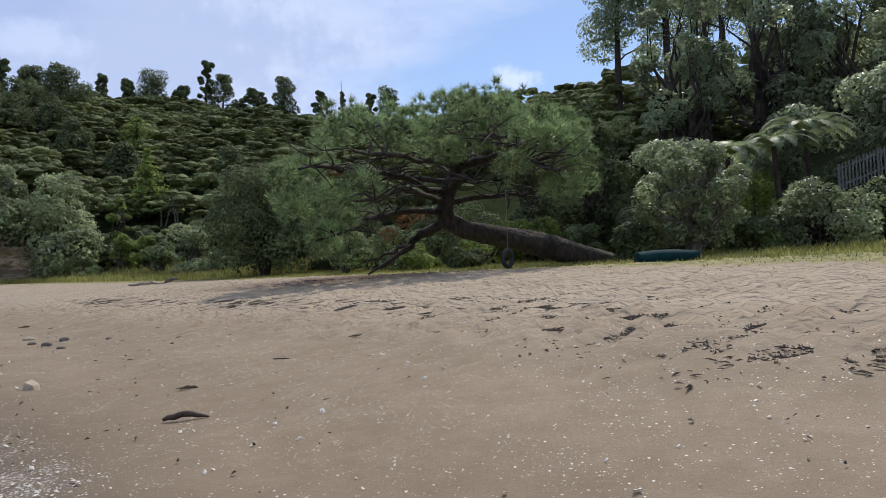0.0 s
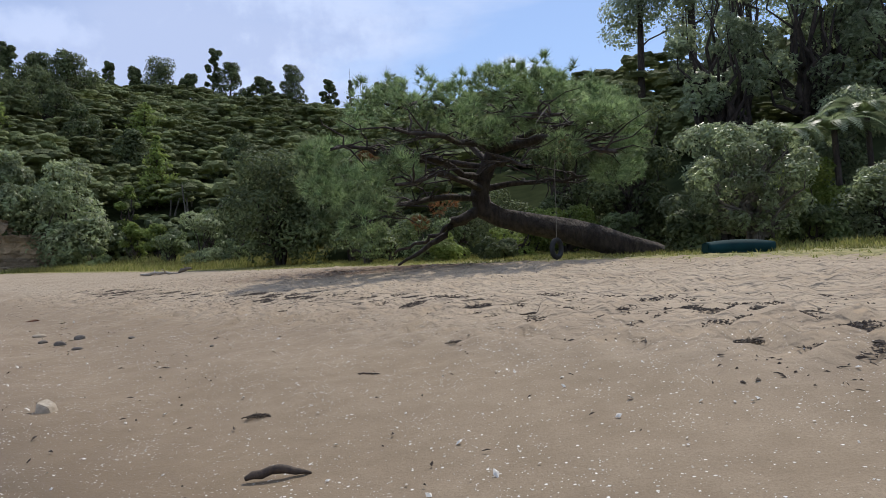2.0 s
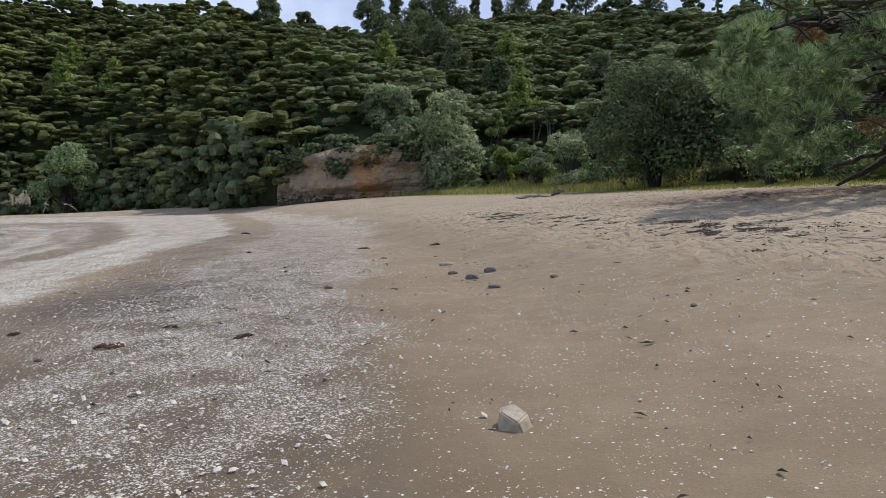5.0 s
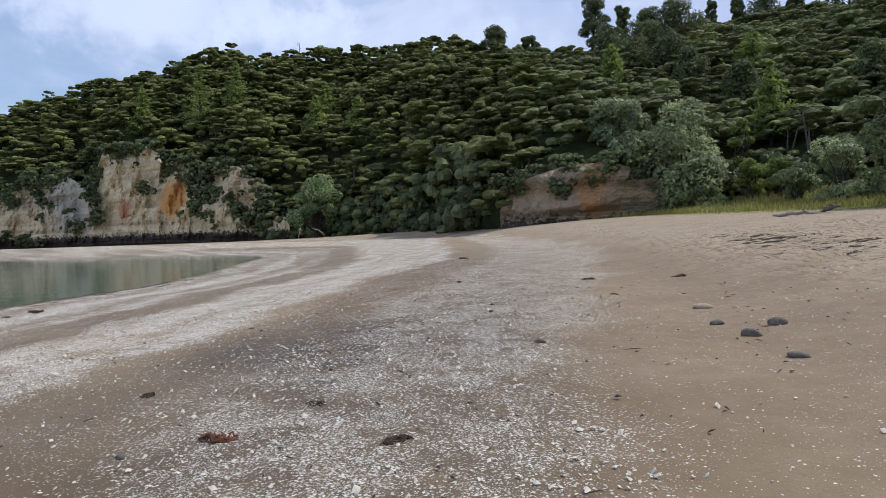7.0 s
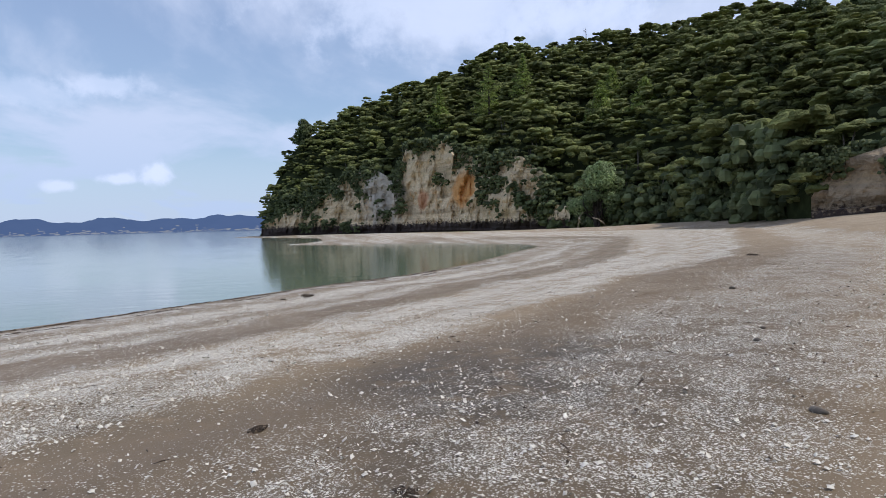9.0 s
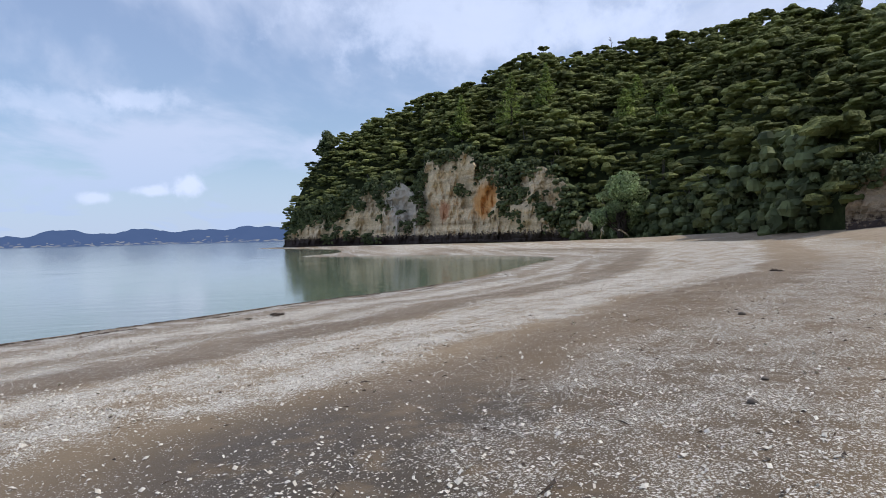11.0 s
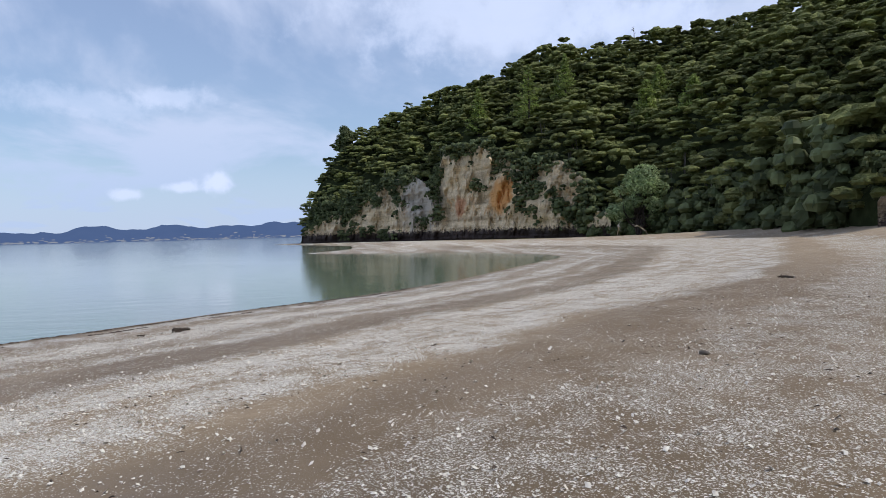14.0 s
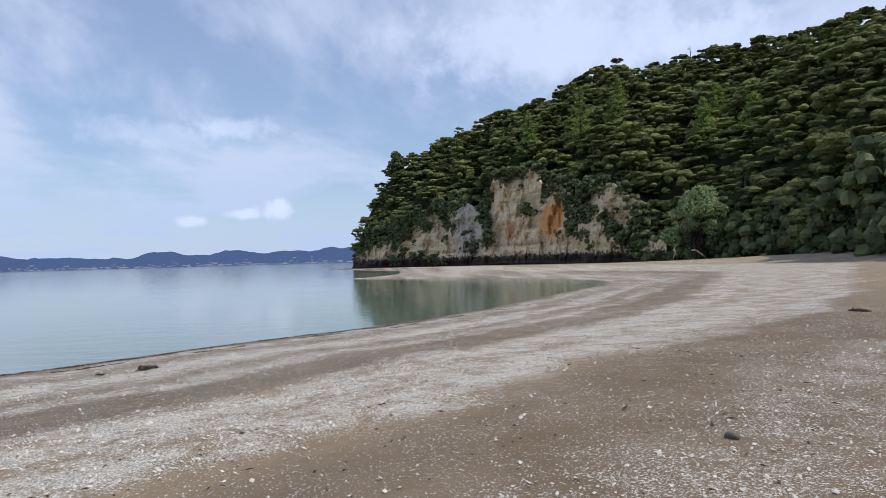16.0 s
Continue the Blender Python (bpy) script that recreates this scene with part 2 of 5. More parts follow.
def cliff_material(name, pale, grey, rust, rust_amount, stains=(), facing=0.5):
    m, t, p, out = material(name)
    co = t.nodes.new("ShaderNodeTexCoord")
    layers = noise_at(t, 1.0, 5.0, 0.7, "Object", (0.03, 0.03, 0.75))
    blotch, grain = noise_at(t, 0.16, 5.0, 0.6), noise_at(t, 1.6, 6.0, 0.65)
    col = mixed(t, step_of(t, layers, 0.35, 0.65), pale, grey)
    col = mixed(t, step_of(t, blotch, rust_amount, rust_amount + 0.12, 0.0, 0.85), col, rust)
    streak = noise_at(t, 1.0, 4.0, 0.6, "Object", (0.7, 0.7, 0.06))
    col = mixed(t, step_of(t, streak, 0.52, 0.72, 0.0, 0.45), col, (0.12, 0.10, 0.075))
    col = mixed(t, step_of(t, grain, 0.3, 0.75, 0.0, 0.5), col, [0.45 * c for c in pale])
    for place, reach, hue in stains:
        away = t.nodes.new("ShaderNodeVectorMath")
        away.operation = "DISTANCE"
        away.inputs[1].default_value = place
        link(t, co.outputs["Object"], away.inputs[0])
        near = math_of(t, "ADD", away.outputs["Value"], math_of(t, "MULTIPLY", blotch, reach * 1.2))
        col = mixed(t, step_of(t, near, reach * 1.05, reach * 1.5, 0.85, 0.0), col, hue)
    sep = t.nodes.new("ShaderNodeSeparateXYZ")
    link(t, co.outputs["Object"], sep.inputs[0])
    level = math_of(t, "ADD", sep.outputs["Z"], math_of(t, "MULTIPLY", grain, -4.4))
    col = mixed(t, step_of(t, level, -0.5, 0.4, 1.0, 0.0), col, (0.050, 0.033, 0.026))
    link(t, col, p.inputs["Base Color"])
    p.inputs["Roughness"].default_value = 0.9
    bump_of(t, math_of(t, "ADD", grain, math_of(t, "MULTIPLY", layers, 1.5)), 0.9, facing, p)
    return m


# Distance haze put into the colour: the surface glows and takes no light.
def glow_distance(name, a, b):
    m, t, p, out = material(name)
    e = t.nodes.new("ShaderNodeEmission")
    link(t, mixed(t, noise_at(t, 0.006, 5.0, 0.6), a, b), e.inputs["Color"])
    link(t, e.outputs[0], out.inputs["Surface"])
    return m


M_SAND, M_WATER = ground_material(), water_material()
M_CLIFF = cliff_material("pale_sandstone", (0.88, 0.70, 0.44), (0.60, 0.47, 0.30), (0.66, 0.36, 0.13), 0.60,
                        (((-158.0, 62.5, 10.0), 6.5, (0.66, 0.30, 0.07)), ((-172.0, 56.0, 8.0), 3.5, (0.55, 0.26, 0.13)), ((-188.0, 48.0, 11.0), 13.0, (0.46, 0.42, 0.36))))
M_RUST = cliff_material("ochre_sandstone", (0.46, 0.33, 0.19), (0.33, 0.26, 0.18), (0.46, 0.22, 0.08), 0.50)
M_SOIL = rough_stuff("hill_soil", (0.050, 0.060, 0.026), (0.022, 0.028, 0.013), 0.5)
M_SOIL.node_tree.nodes["Principled BSDF"].inputs["Specular IOR Level"].default_value = 0.0
M_BARK = rough_stuff("grey_bark", (0.085, 0.062, 0.048), (0.018, 0.013, 0.010), 5.0, 0.9, 1.0, 0.14, (1, 1, 0.4))
M_PALE_BARK = rough_stuff("pale_bark", (0.24, 0.21, 0.17), (0.10, 0.085, 0.07), 6.0, 0.9, 0.8, 0.03)
M_STONE = rough_stuff("grey_stone", (0.54, 0.45, 0.33), (0.34, 0.27, 0.19), 14.0, 0.85, 0.5, 0.01)
M_DARK_STONE = rough_stuff("dark_stone", (0.20, 0.165, 0.13), (0.08, 0.066, 0.052), 20.0, 0.8, 0.5, 0.01)
M_WEED = rough_stuff("dried_seaweed", (0.085, 0.056, 0.036), (0.028, 0.019, 0.013), 25.0, 0.8, 0.5, 0.01)
M_RED_WEED = rough_stuff("red_seaweed", (0.20, 0.07, 0.035), (0.11, 0.04, 0.02), 25.0, 0.8, 0.5, 0.01)
M_DRIFT = rough_stuff("bleached_wood", (0.46, 0.41, 0.34), (0.28, 0.24, 0.19), 9.0, 0.85, 0.6, 0.01, (1, 1, 0.3))
M_SHELL = rough_stuff("shell_white", (0.84, 0.80, 0.71), (0.62, 0.55, 0.45), 30.0, 0.6, 0.2, 0.003)
M_TYRE = rough_stuff("black_rubber", (0.013, 0.013, 0.014), (0.024, 0.023, 0.022), 20.0, 0.7, 0.3, 0.005)
M_ROPE = rough_stuff("rope_fibre", (0.26, 0.23, 0.18), (0.15, 0.13, 0.10), 40.0, 0.9, 0.5, 0.004)
M_TEAL = rough_stuff("teal_paint", (0.008, 0.040, 0.042), (0.005, 0.028, 0.030), 3.0, 0.8, 0.15, 0.004)
M_TEAL.node_tree.nodes["Principled BSDF"].inputs["Specular IOR Level"].default_value = 0.1
M_TIMBER = rough_stuff("weathered_timber", (0.19, 0.19, 0.175), (0.10, 0.10, 0.09), 6.0, 0.85, 0.4, 0.005)
# Blue and pale haze painted as emission on the far hills and town.
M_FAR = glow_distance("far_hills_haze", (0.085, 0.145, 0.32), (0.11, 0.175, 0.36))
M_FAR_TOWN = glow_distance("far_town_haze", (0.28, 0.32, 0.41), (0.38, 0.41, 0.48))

L_CANOPY = foliage("canopy_leaves", (0.138, 0.158, 0.050), (0.318, 0.338, 0.122), 0.26, 0.75, 0.12, 2.6)
L_CANOPY_FAR = foliage("brown_canopy_leaves", (0.175, 0.205, 0.085), (0.345, 0.375, 0.170), 0.3, 0.8, 0.10, 2.6)
L_FRESH = foliage("fresh_leaves", (0.180, 0.250, 0.110), (0.400, 0.480, 0.240), 0.45, 0.5, 0.3)
L_PINE = foliage("pine_needles", (0.078, 0.138, 0.050), (0.410, 0.510, 0.240), 0.5, 0.4, 0.9)
L_BROAD = foliage("broad_leaves", (0.112, 0.156, 0.058), (0.270, 0.325, 0.138), 0.5, 0.45, 0.4)
L_TALL = foliage("tall_tree_leaves", (0.190, 0.235, 0.125), (0.420, 0.470, 0.280), 0.6, 0.35, 0.3)
L_GREY = foliage("silvery_leaves", (0.190, 0.235, 0.110), (0.430, 0.480, 0.260), 0.5, 0.4, 0.4)
L_DARK = foliage("dark_leaves", (0.070, 0.092, 0.040), (0.185, 0.215, 0.096), 0.35, 0.62, 0.4)
L_LIME = foliage("light_green_leaves", (0.165, 0.225, 0.052), (0.340, 0.400, 0.120), 0.5, 0.6, 0.4)
L_FERN = foliage("fern_fronds", (0.150, 0.190, 0.090), (0.310, 0.355, 0.195), 0.5, 0.45, 0.6)
L_GRASS = foliage("grass_blades", (0.150, 0.175, 0.040), (0.380, 0.350, 0.130), 0.45, 0.7, 0.3)
L_DEAD = foliage("dead_needles", (0.22, 0.10, 0.045), (0.36, 0.19, 0.09), 0.4, 0.8, 0.6)


# ---- mesh helpers ----
def mesh_of(name, verts, faces, mat, smooth=False):
    """faces: an (m, k) array, or a list of such arrays."""
    verts = np.asarray(verts, np.float32)
    groups = [np.asarray(f, np.int32) for f in (faces if isinstance(faces, list) else [faces])]
    me = bpy.data.meshes.new(name)
    me.vertices.add(len(verts))
    me.vertices.foreach_set("co", verts.ravel())
    flat = np.concatenate([g.ravel() for g in groups])
    sizes = np.concatenate([np.full(len(g), g.shape[1], np.int32) for g in groups])
    me.loops.add(len(flat))
    me.loops.foreach_set("vertex_index", flat)
    me.polygons.add(len(sizes))
    me.polygons.foreach_set("loop_start", np.concatenate([[0], np.cumsum(sizes)[:-1]]).astype(np.int32))
    me.polygons.foreach_set("use_smooth", np.full(len(sizes), smooth))
    me.update(calc_edges=True)
    me.validate()
    me.materials.append(mat)
    return me


def part(name, data, parent, label=""):
    ob = new(name, data)
    ob.parent = parent
    return tagged(ob, label)


def thing(name, at, label, category, group="", kind="", turn=0.0, size=1.0):
    ob = new(name)
    ob.location, ob.rotation_euler, ob.scale = at, (0, 0, radians(turn)), (size,) * 3
    return tagged(ob, label, category, group, kind)


def joined(pieces):
    """One vertex and face array from many (verts, faces) with faces of one kind."""
    verts, faces, base = [], [], 0
    for v, f in pieces:
        verts.append(v)
        faces.append(np.asarray(f) + base)
        base += len(v)
    return np.concatenate(verts), np.concatenate(faces)


def tube(points, radii, sides=8, wobble=0.0, rng=None):
    """A tapered tube along points, closed with a tip at the far end."""
    pts, n = np.asarray(points, float), len(points)
    ring, out = np.arange(sides) * 2 * np.pi / sides, []
    for k in range(n):
        d = pts[min(k + 1, n - 1)] - pts[max(k - 1, 0)]
        d = d / (np.linalg.norm(d) + 1e-9)
        a = np.cross(d, (0.31, 0.17, 0.93) if abs(d[2]) < 0.85 else (1, 0.2, 0))
        a /= np.linalg.norm(a)
        b = np.cross(d, a)
        r = radii[k] * (1 + (wobble * rng.normal(size=sides) if wobble else 0))
        out.append(pts[k] + (np.cos(ring) * r)[:, None] * a + (np.sin(ring) * r)[:, None] * b)
    verts = np.concatenate(out)
    k, j = np.meshgrid(np.arange(n - 1), np.arange(sides), indexing="ij")
    quads = np.stack([k * sides + j, k * sides + (j + 1) % sides, (k + 1) * sides + (j + 1) % sides, (k + 1) * sides + j], -1).reshape(-1, 4)
    return verts, quads


def curve(a, b, sag, rng, steps=6, wander=0.06):
    """A bent way from a to b that bows by sag upwards."""
    a, b = np.asarray(a, float), np.asarray(b, float)
    s = np.linspace(0, 1, steps)[:, None]
    p = a + (b - a) * s + np.array([0, 0, sag]) * np.sin(np.pi * s)
    p[1:-1] += rng.normal(size=(steps - 2, 3)) * wander * np.linalg.norm(b - a)
    return p


def leaves(points, facing, length, width, rng):
    """Folded leaf blades: four corners, two triangles each, lying square to facing."""
    n = len(points)
    f = facing / (np.linalg.norm(facing, axis=1, keepdims=True) + 1e-9)
    a = np.cross(f, rng.normal(size=(n, 3)))
    a /= np.linalg.norm(a, axis=1, keepdims=True) + 1e-9
    b = np.cross(f, a)
    ln, wd = length * rng.uniform(0.6, 1.35, (n, 1)), width * rng.uniform(0.6, 1.35, (n, 1))
    v = np.stack([points - a * ln, points + b * wd - f * wd * 0.4, points + a * ln, points - b * wd - f * wd * 0.4], 1).reshape(-1, 3)
    i = np.arange(n)[:, None] * 4
    return v, np.concatenate([i + [0, 1, 2], i + [0, 2, 3]])


def lobed(lobes, count, rng, hollow=0.55, lift=0.5, loose=0.55):
    """Points on and in the skins of ellipsoid lobes, with the way that leaves face there."""
    lobes = np.asarray(lobes, float)
    share = (lobes[:, 3] * lobes[:, 4] + lobes[:, 4] * lobes[:, 5] + lobes[:, 3] * lobes[:, 5])
    which = rng.choice(len(lobes), count, p=share / share.sum())
    d = rng.normal(size=(count, 3))
    d[:, 2] += 0.35
    d /= np.linalg.norm(d, axis=1, keepdims=True)
    r = rng.uniform(hollow, 1.06, (count, 1)) ** 0.6
    p = lobes[which, :3] + d * lobes[which, 3:] * r
    return p, d + rng.normal(size=(count, 3)) * loose + [0, 0, lift]


def crown_lobes(wide, low, high, count, rng, flat=0.7, small=1.0):
    """Lobes that fill a crown between two heights, wider in the middle, uneven in outline."""
    out = []
    for k in range(count):
        h = rng.uniform(0.0, 0.95)
        reach = wide * 0.5 * (0.35 + 0.65 * math.sin(math.pi * min(1, 0.18 + h * 0.8)))
        a, r = rng.uniform(0, 2 * math.pi), reach * math.sqrt(rng.uniform(0.1, 1)) * 0.75
        s = wide * rng.uniform(0.13, 0.23) * small
        out.append((r * math.cos(a), r * math.sin(a), low + (high - low) * h, s, s, s * flat))
    return out


def broad_tree(name, at, height, wide, label, leaf, mat, seed, count=5000, clear=0.15, lobes=16, stems=4, bark=None, flat=0.75, group="", category="tree", lean=(0, 0), small=1.0):
    """A broad-leaved tree or shrub: stems that fork to the lobes, and a crown of leaves."""
    rng = np.random.default_rng(seed)
    root = thing(name, at, label, category, group)
    spots = crown_lobes(wide, height * clear + wide * 0.07, height - wide * 0.10, lobes, rng, flat, small)
    spots = [(x + lean[0] * z / height, y + lean[1] * z / height, z, *r) for x, y, z, *r in spots]
    wood = []
    for k, (x, y, z, *_) in enumerate(spots):
        stem = k % stems
        a = stem * 2.4 + seed
        knee = (wide * 0.05 * math.cos(a), wide * 0.05 * math.sin(a), height * (0.12 + 0.05 * stem))
        wood.append(tube(np.concatenate([[(knee[0] * 0.3, knee[1] * 0.3, -0.3)], curve(knee, (x, y, z), -0.05 * height, rng)]),
                         np.linspace(height * 0.016 + 0.03, 0.012, 7), 6))
    part("trunk", mesh_of("trunk", *joined(wood), bark or M_BARK, True), root)
    p, f = lobed(spots, count, rng)
    part("crown", mesh_of("crown", *leaves(p, f, leaf, leaf * 0.5, rng), mat), root)
    return root


def conifer(name, at, height, wide, label, mat, seed, count=1500, leaf=0.4, group="", clear=0.08):
    """A pointed tree with whorls of drooping branches."""
    rng = np.random.default_rng(seed)
    root = thing(name, at, label, "tree", group)
    wood = [tube([(0, 0, -0.5), (0.05, 0, height * 0.5), (0, 0, height * 0.98)], [height * 0.018 + 0.03, height * 0.012, 0.02], 7)]
    pts, way, n = [], [], 22
    for k in range(n):
        s = (k + rng.uniform(0, 0.6)) / n
        z, reach = height * (clear + (0.97 - clear) * s), wide * 0.5 * (1 - s) ** 0.8 * rng.uniform(0.65, 1.15) + 0.1
        a0 = rng.uniform(0, 6.28)
        for j in range(5):
            a = a0 + j * 1.257 + rng.normal() * 0.2
            tip = np.array([reach * math.cos(a), reach * math.sin(a), z + reach * rng.uniform(-0.15, 0.3)])
            wood.append(tube(curve((0, 0, z), tip, -0.03 * reach, rng, 4, 0.02), [0.05, 0.035, 0.02, 0.008], 4))
            m = max(3, int(count / (n * 5) * (1.5 - s)))
            u = rng.uniform(0.15, 1.05, (m, 1))
            pts.append(np.array([0, 0, z]) * (1 - u) + tip * u + rng.normal(size=(m, 3)) * 0.10 * reach * [1, 1, 0.6])
            way.append(rng.normal(size=(m, 3)) * 0.7 + [0.5 * math.cos(a), 0.5 * math.sin(a), 0.7])
    part("trunk", mesh_of("trunk", *joined(wood), M_BARK, True), root)
    part("crown", mesh_of("crown", *leaves(np.concatenate(pts), np.concatenate(way), leaf, leaf * 0.38, rng), mat), root)
    return root


def tall_pine(name, at, height, wide, label, seed, mat, clear=0.45, count=2500, leaf=0.3, group="", lobes=9, flat=0.45, small=1.0):
    """An old pine with a bare stem and a few uneven tiers of foliage."""
    rng = np.random.default_rng(seed)
    root = thing(name, at, label, "tree", group)
    bend = rng.normal(size=2) * 0.03 * height
    wood = [tube([(0, 0, -1), (bend[0] * 0.4, bend[1] * 0.4, height * 0.4), (bend[0], bend[1], height * 0.75), (bend[0], bend[1], height * 0.97)],
                 [0.02 * height + 0.05, 0.015 * height + 0.03, 0.01 * height, 0.02], 8)]
    spots = []
    for k in range(lobes):
        s = (k + 0.5) / lobes
        z, a = height * (clear + (0.95 - clear) * s), k * 2.4 + rng.uniform(-0.5, 0.5)
        reach, r = wide * 0.5 * rng.uniform(0.2, 1.0) * (1.05 - 0.7 * s * s), wide * rng.uniform(0.20, 0.32) * small
        tip = (bend[0] * s + reach * math.cos(a), bend[1] * s + reach * math.sin(a), z + 0.12 * reach)
        spots.append((*tip, r, r, r * flat))
        wood.append(tube(curve((bend[0] * s, bend[1] * s, z - 0.25 * reach), tip, 0.03 * height, rng, 5, 0.04), np.linspace(0.004 * height + 0.04, 0.012, 5), 5))
    for k in range(5):
        z, a = height * rng.uniform(clear * 0.6, clear + 0.1), rng.uniform(0, 6.28)
        wood.append(tube(curve((0, 0, z), (math.cos(a) * wide * 0.3, math.sin(a) * wide * 0.3, z + rng.uniform(-0.3, 0.6)), 0.1, rng, 4, 0.05), [0.05, 0.03, 0.02, 0.008], 4))
    part("trunk", mesh_of("trunk", *joined(wood), M_BARK, True), root)
    p, f = lobed(spots, count, rng, 0.4)
    part("crown", mesh_of("crown", *leaves(p, f, leaf, leaf * 0.4, rng), mat), root)
    return root


# ---- the lie of the land ----
SEA = -1.0
SHORE = np.array([(4800, -5400), (300, -367), (27, -57), (-14, -10.5), (-25.5, 2.5), (-30, 7.6), (-33.6, 11.2), (-37.6, 16.5), (-44, 22.4),
                  (-57.5, 31.6), (-64, 36.3), (-68, 39), (-75, 40), (-91, 35.5), (-99, 25), (-103.5, 13.5), (-107, 14.5), (-128, 24), (-165, 28),
                  (-205, 18), (-236, 8), (-252, 6), (-262, 20), (-268, 60), (-300, 300), (-1500, 4800)], float)


def shore_distance(x, y):
    """Metres inland from the waterline; negative at sea."""
    p = np.stack([np.ravel(x), np.ravel(y)], 1).astype(float)
    best = np.full(len(p), 1e9)
    for a, b in zip(SHORE[:-1], SHORE[1:]):
        d = b - a
        s = np.clip(((p - a) @ d) / (d @ d), 0, 1)
        best = np.minimum(best, np.hypot(*(p - a - s[:, None] * d).T))
    ring = np.concatenate([SHORE, [(4800, 4800)]])
    inside = np.zeros(len(p), bool)
    for a, b in zip(ring, np.roll(ring, -1, 0)):
        cross = (a[1] > p[:, 1]) != (b[1] > p[:, 1])
        xs = a[0] + (p[:, 1] - a[1]) * (b[0] - a[0]) / (b[1] - a[1] + 1e-12)
        inside ^= cross & (p[:, 0] < xs)
    return np.where(inside, best, -best).reshape(np.shape(x))


PROFILE = ([-400, -60, 0, 3.2, 11.5, 12.7, 15, 17, 19.5, 20.3, 20.8, 21.6, 22.8, 23.4, 24.4, 25.2, 27.5, 34, 44.5, 60, 400],
           [-18, -4, SEA, -0.85, -0.31, -0.25, -0.13, -0.03, 0.0, 0.03, 0.10, 0.24, 0.40, 0.52, 0.68, 0.82, 1.03, 1.57, 2.08, 2.4, 2.7])


def along(x, y):
    """Metres along the beach."""
    return -0.66 * x + 0.75 * y


def ground_z(x, y):
    x, y = np.asarray(x, float), np.asarray(y, float)
    d = shore_distance(x, y)
    steeper = np.clip((11 - along(x, y)) * 0.11, -1, 1) * np.clip(d / 10, 0, 1)
    z = np.interp(d + steeper, *PROFILE)
    z = z + 0.4 * np.exp(-((x + 50) ** 2 + (y - 60) ** 2) / (2 * 20.0**2)) * (d > 5)
    cap = np.interp(x, [-235, -200, -123, -95, -75, -50], [-0.75, -0.5, 0.0, 0.5, 1.2, 9.0])
    return np.where(d > 0, np.minimum(z, cap), z)


def shell_share(d, v):
    """How much of the sand crushed shell covers: bands that run along the beach."""
    high = np.interp(v, [0, 15, 26, 32, 42, 60, 90], [13.0, 13.5, 13.6, 14.2, 15.3, 17.0, 20.0])
    e = d + 0.25 * np.sin(v * 0.9) + 0.15 * np.sin(v * 2.3 + 1)
    band = np.clip((e - 9.0) / 0.7, 0, 1) * np.clip((high - e) / 0.9, 0, 1)
    low = np.clip((e - 0.5) / 0.5, 0, 1) * np.clip((7.5 - e) / 0.8, 0, 1) * (0.56 + 0.38 * np.sin(e * 1.9 + 0.4 * np.sin(v * 0.5)))
    gap = np.clip((e - 7.0), 0, 1) * np.clip((9.6 - e), 0, 1) * np.interp(v, [20, 28, 40], [0.02, 0.05, 0.16])
    edge = np.interp(v, [0, 8, 16, 31, 45], [18.2, 18.4, 19.3, 21.6, 23.0])
    path = np.clip((e - high - np.interp(v, [18, 28, 44], [1.1, 2.0, 1.4])) / 1.0, 0, 1) * np.clip((edge - e) / 0.8, 0, 1) * np.interp(v, [0, 17, 23, 34, 46, 70], [0.38, 0.38, 0.32, 0.29, 0.42, 0.5])
    return np.maximum.reduce([band * (0.72 + 0.22 * np.sin(e * 3.1 + 0.6 * np.sin(v * 0.8))), low, gap, path, 0.022 * (e < 24) + 0.05 * (e < edge)])


def grass_line(v):
    return np.interp(v, [-40, 0, 4, 10, 16, 40, 70, 100], [29.5, 30.6, 32, 34.2, 36.5, 37, 36.5, 30])


HILL = np.array([  # degrees left of +y, foot, cliff height, ridge distance, height of the tree tops on the ridge
    (88.9, 232, 0, 236, -4), (88.6, 230, 4, 238, 8), (87.9, 224, 5, 242, 18), (86, 214, 9, 246, 33.5), (84.6, 208, 11, 247, 39), (83, 202, 13, 248, 43), (81, 194, 18, 247, 47.5), (79, 186, 19, 246, 51), (77.3, 179, 14, 242, 53), (76.2, 175, 23, 239, 54),
    (75, 170, 24, 236, 55.5), (72.5, 161, 23, 231, 57.5), (70, 152, 18, 226, 59.5), (66, 138, 16, 218, 62), (64, 132, 11, 216, 61), (63.2, 130, 5, 215, 60.5), (58, 115, 2, 212, 62), (51, 92, 2, 212, 63),
    (46, 76, 2, 208, 62), (43, 68, 2, 203, 59), (41.5, 67, 5, 202, 58), (37, 66, 6, 200, 54), (33, 66, 6, 215, 60), (27, 68, 4.5, 245, 70), (24, 70, 2, 250, 72), (20, 72, 2, 255, 74)], float)
HILL = np.concatenate([HILL, np.array([(12, 66, 1, 255, 73), (5, 52, 1, 245, 65), (0, 46, 1, 232, 60), (-10, 40, 1, 180, 50), (-25, 37, 1, 110, 36),
                                       (-45, 36, 1, 95, 34), (-70, 36, 1, 95, 30), (-100, 40, 1, 95, 28), (-140, 45, 1, 100, 25)], float)])[::-1]
HX, HY = -9.0, 12.0


def hill_row(az):
    return [np.interp(az, HILL[:, 0], HILL[:, k]) for k in (1, 2, 3, 4)]


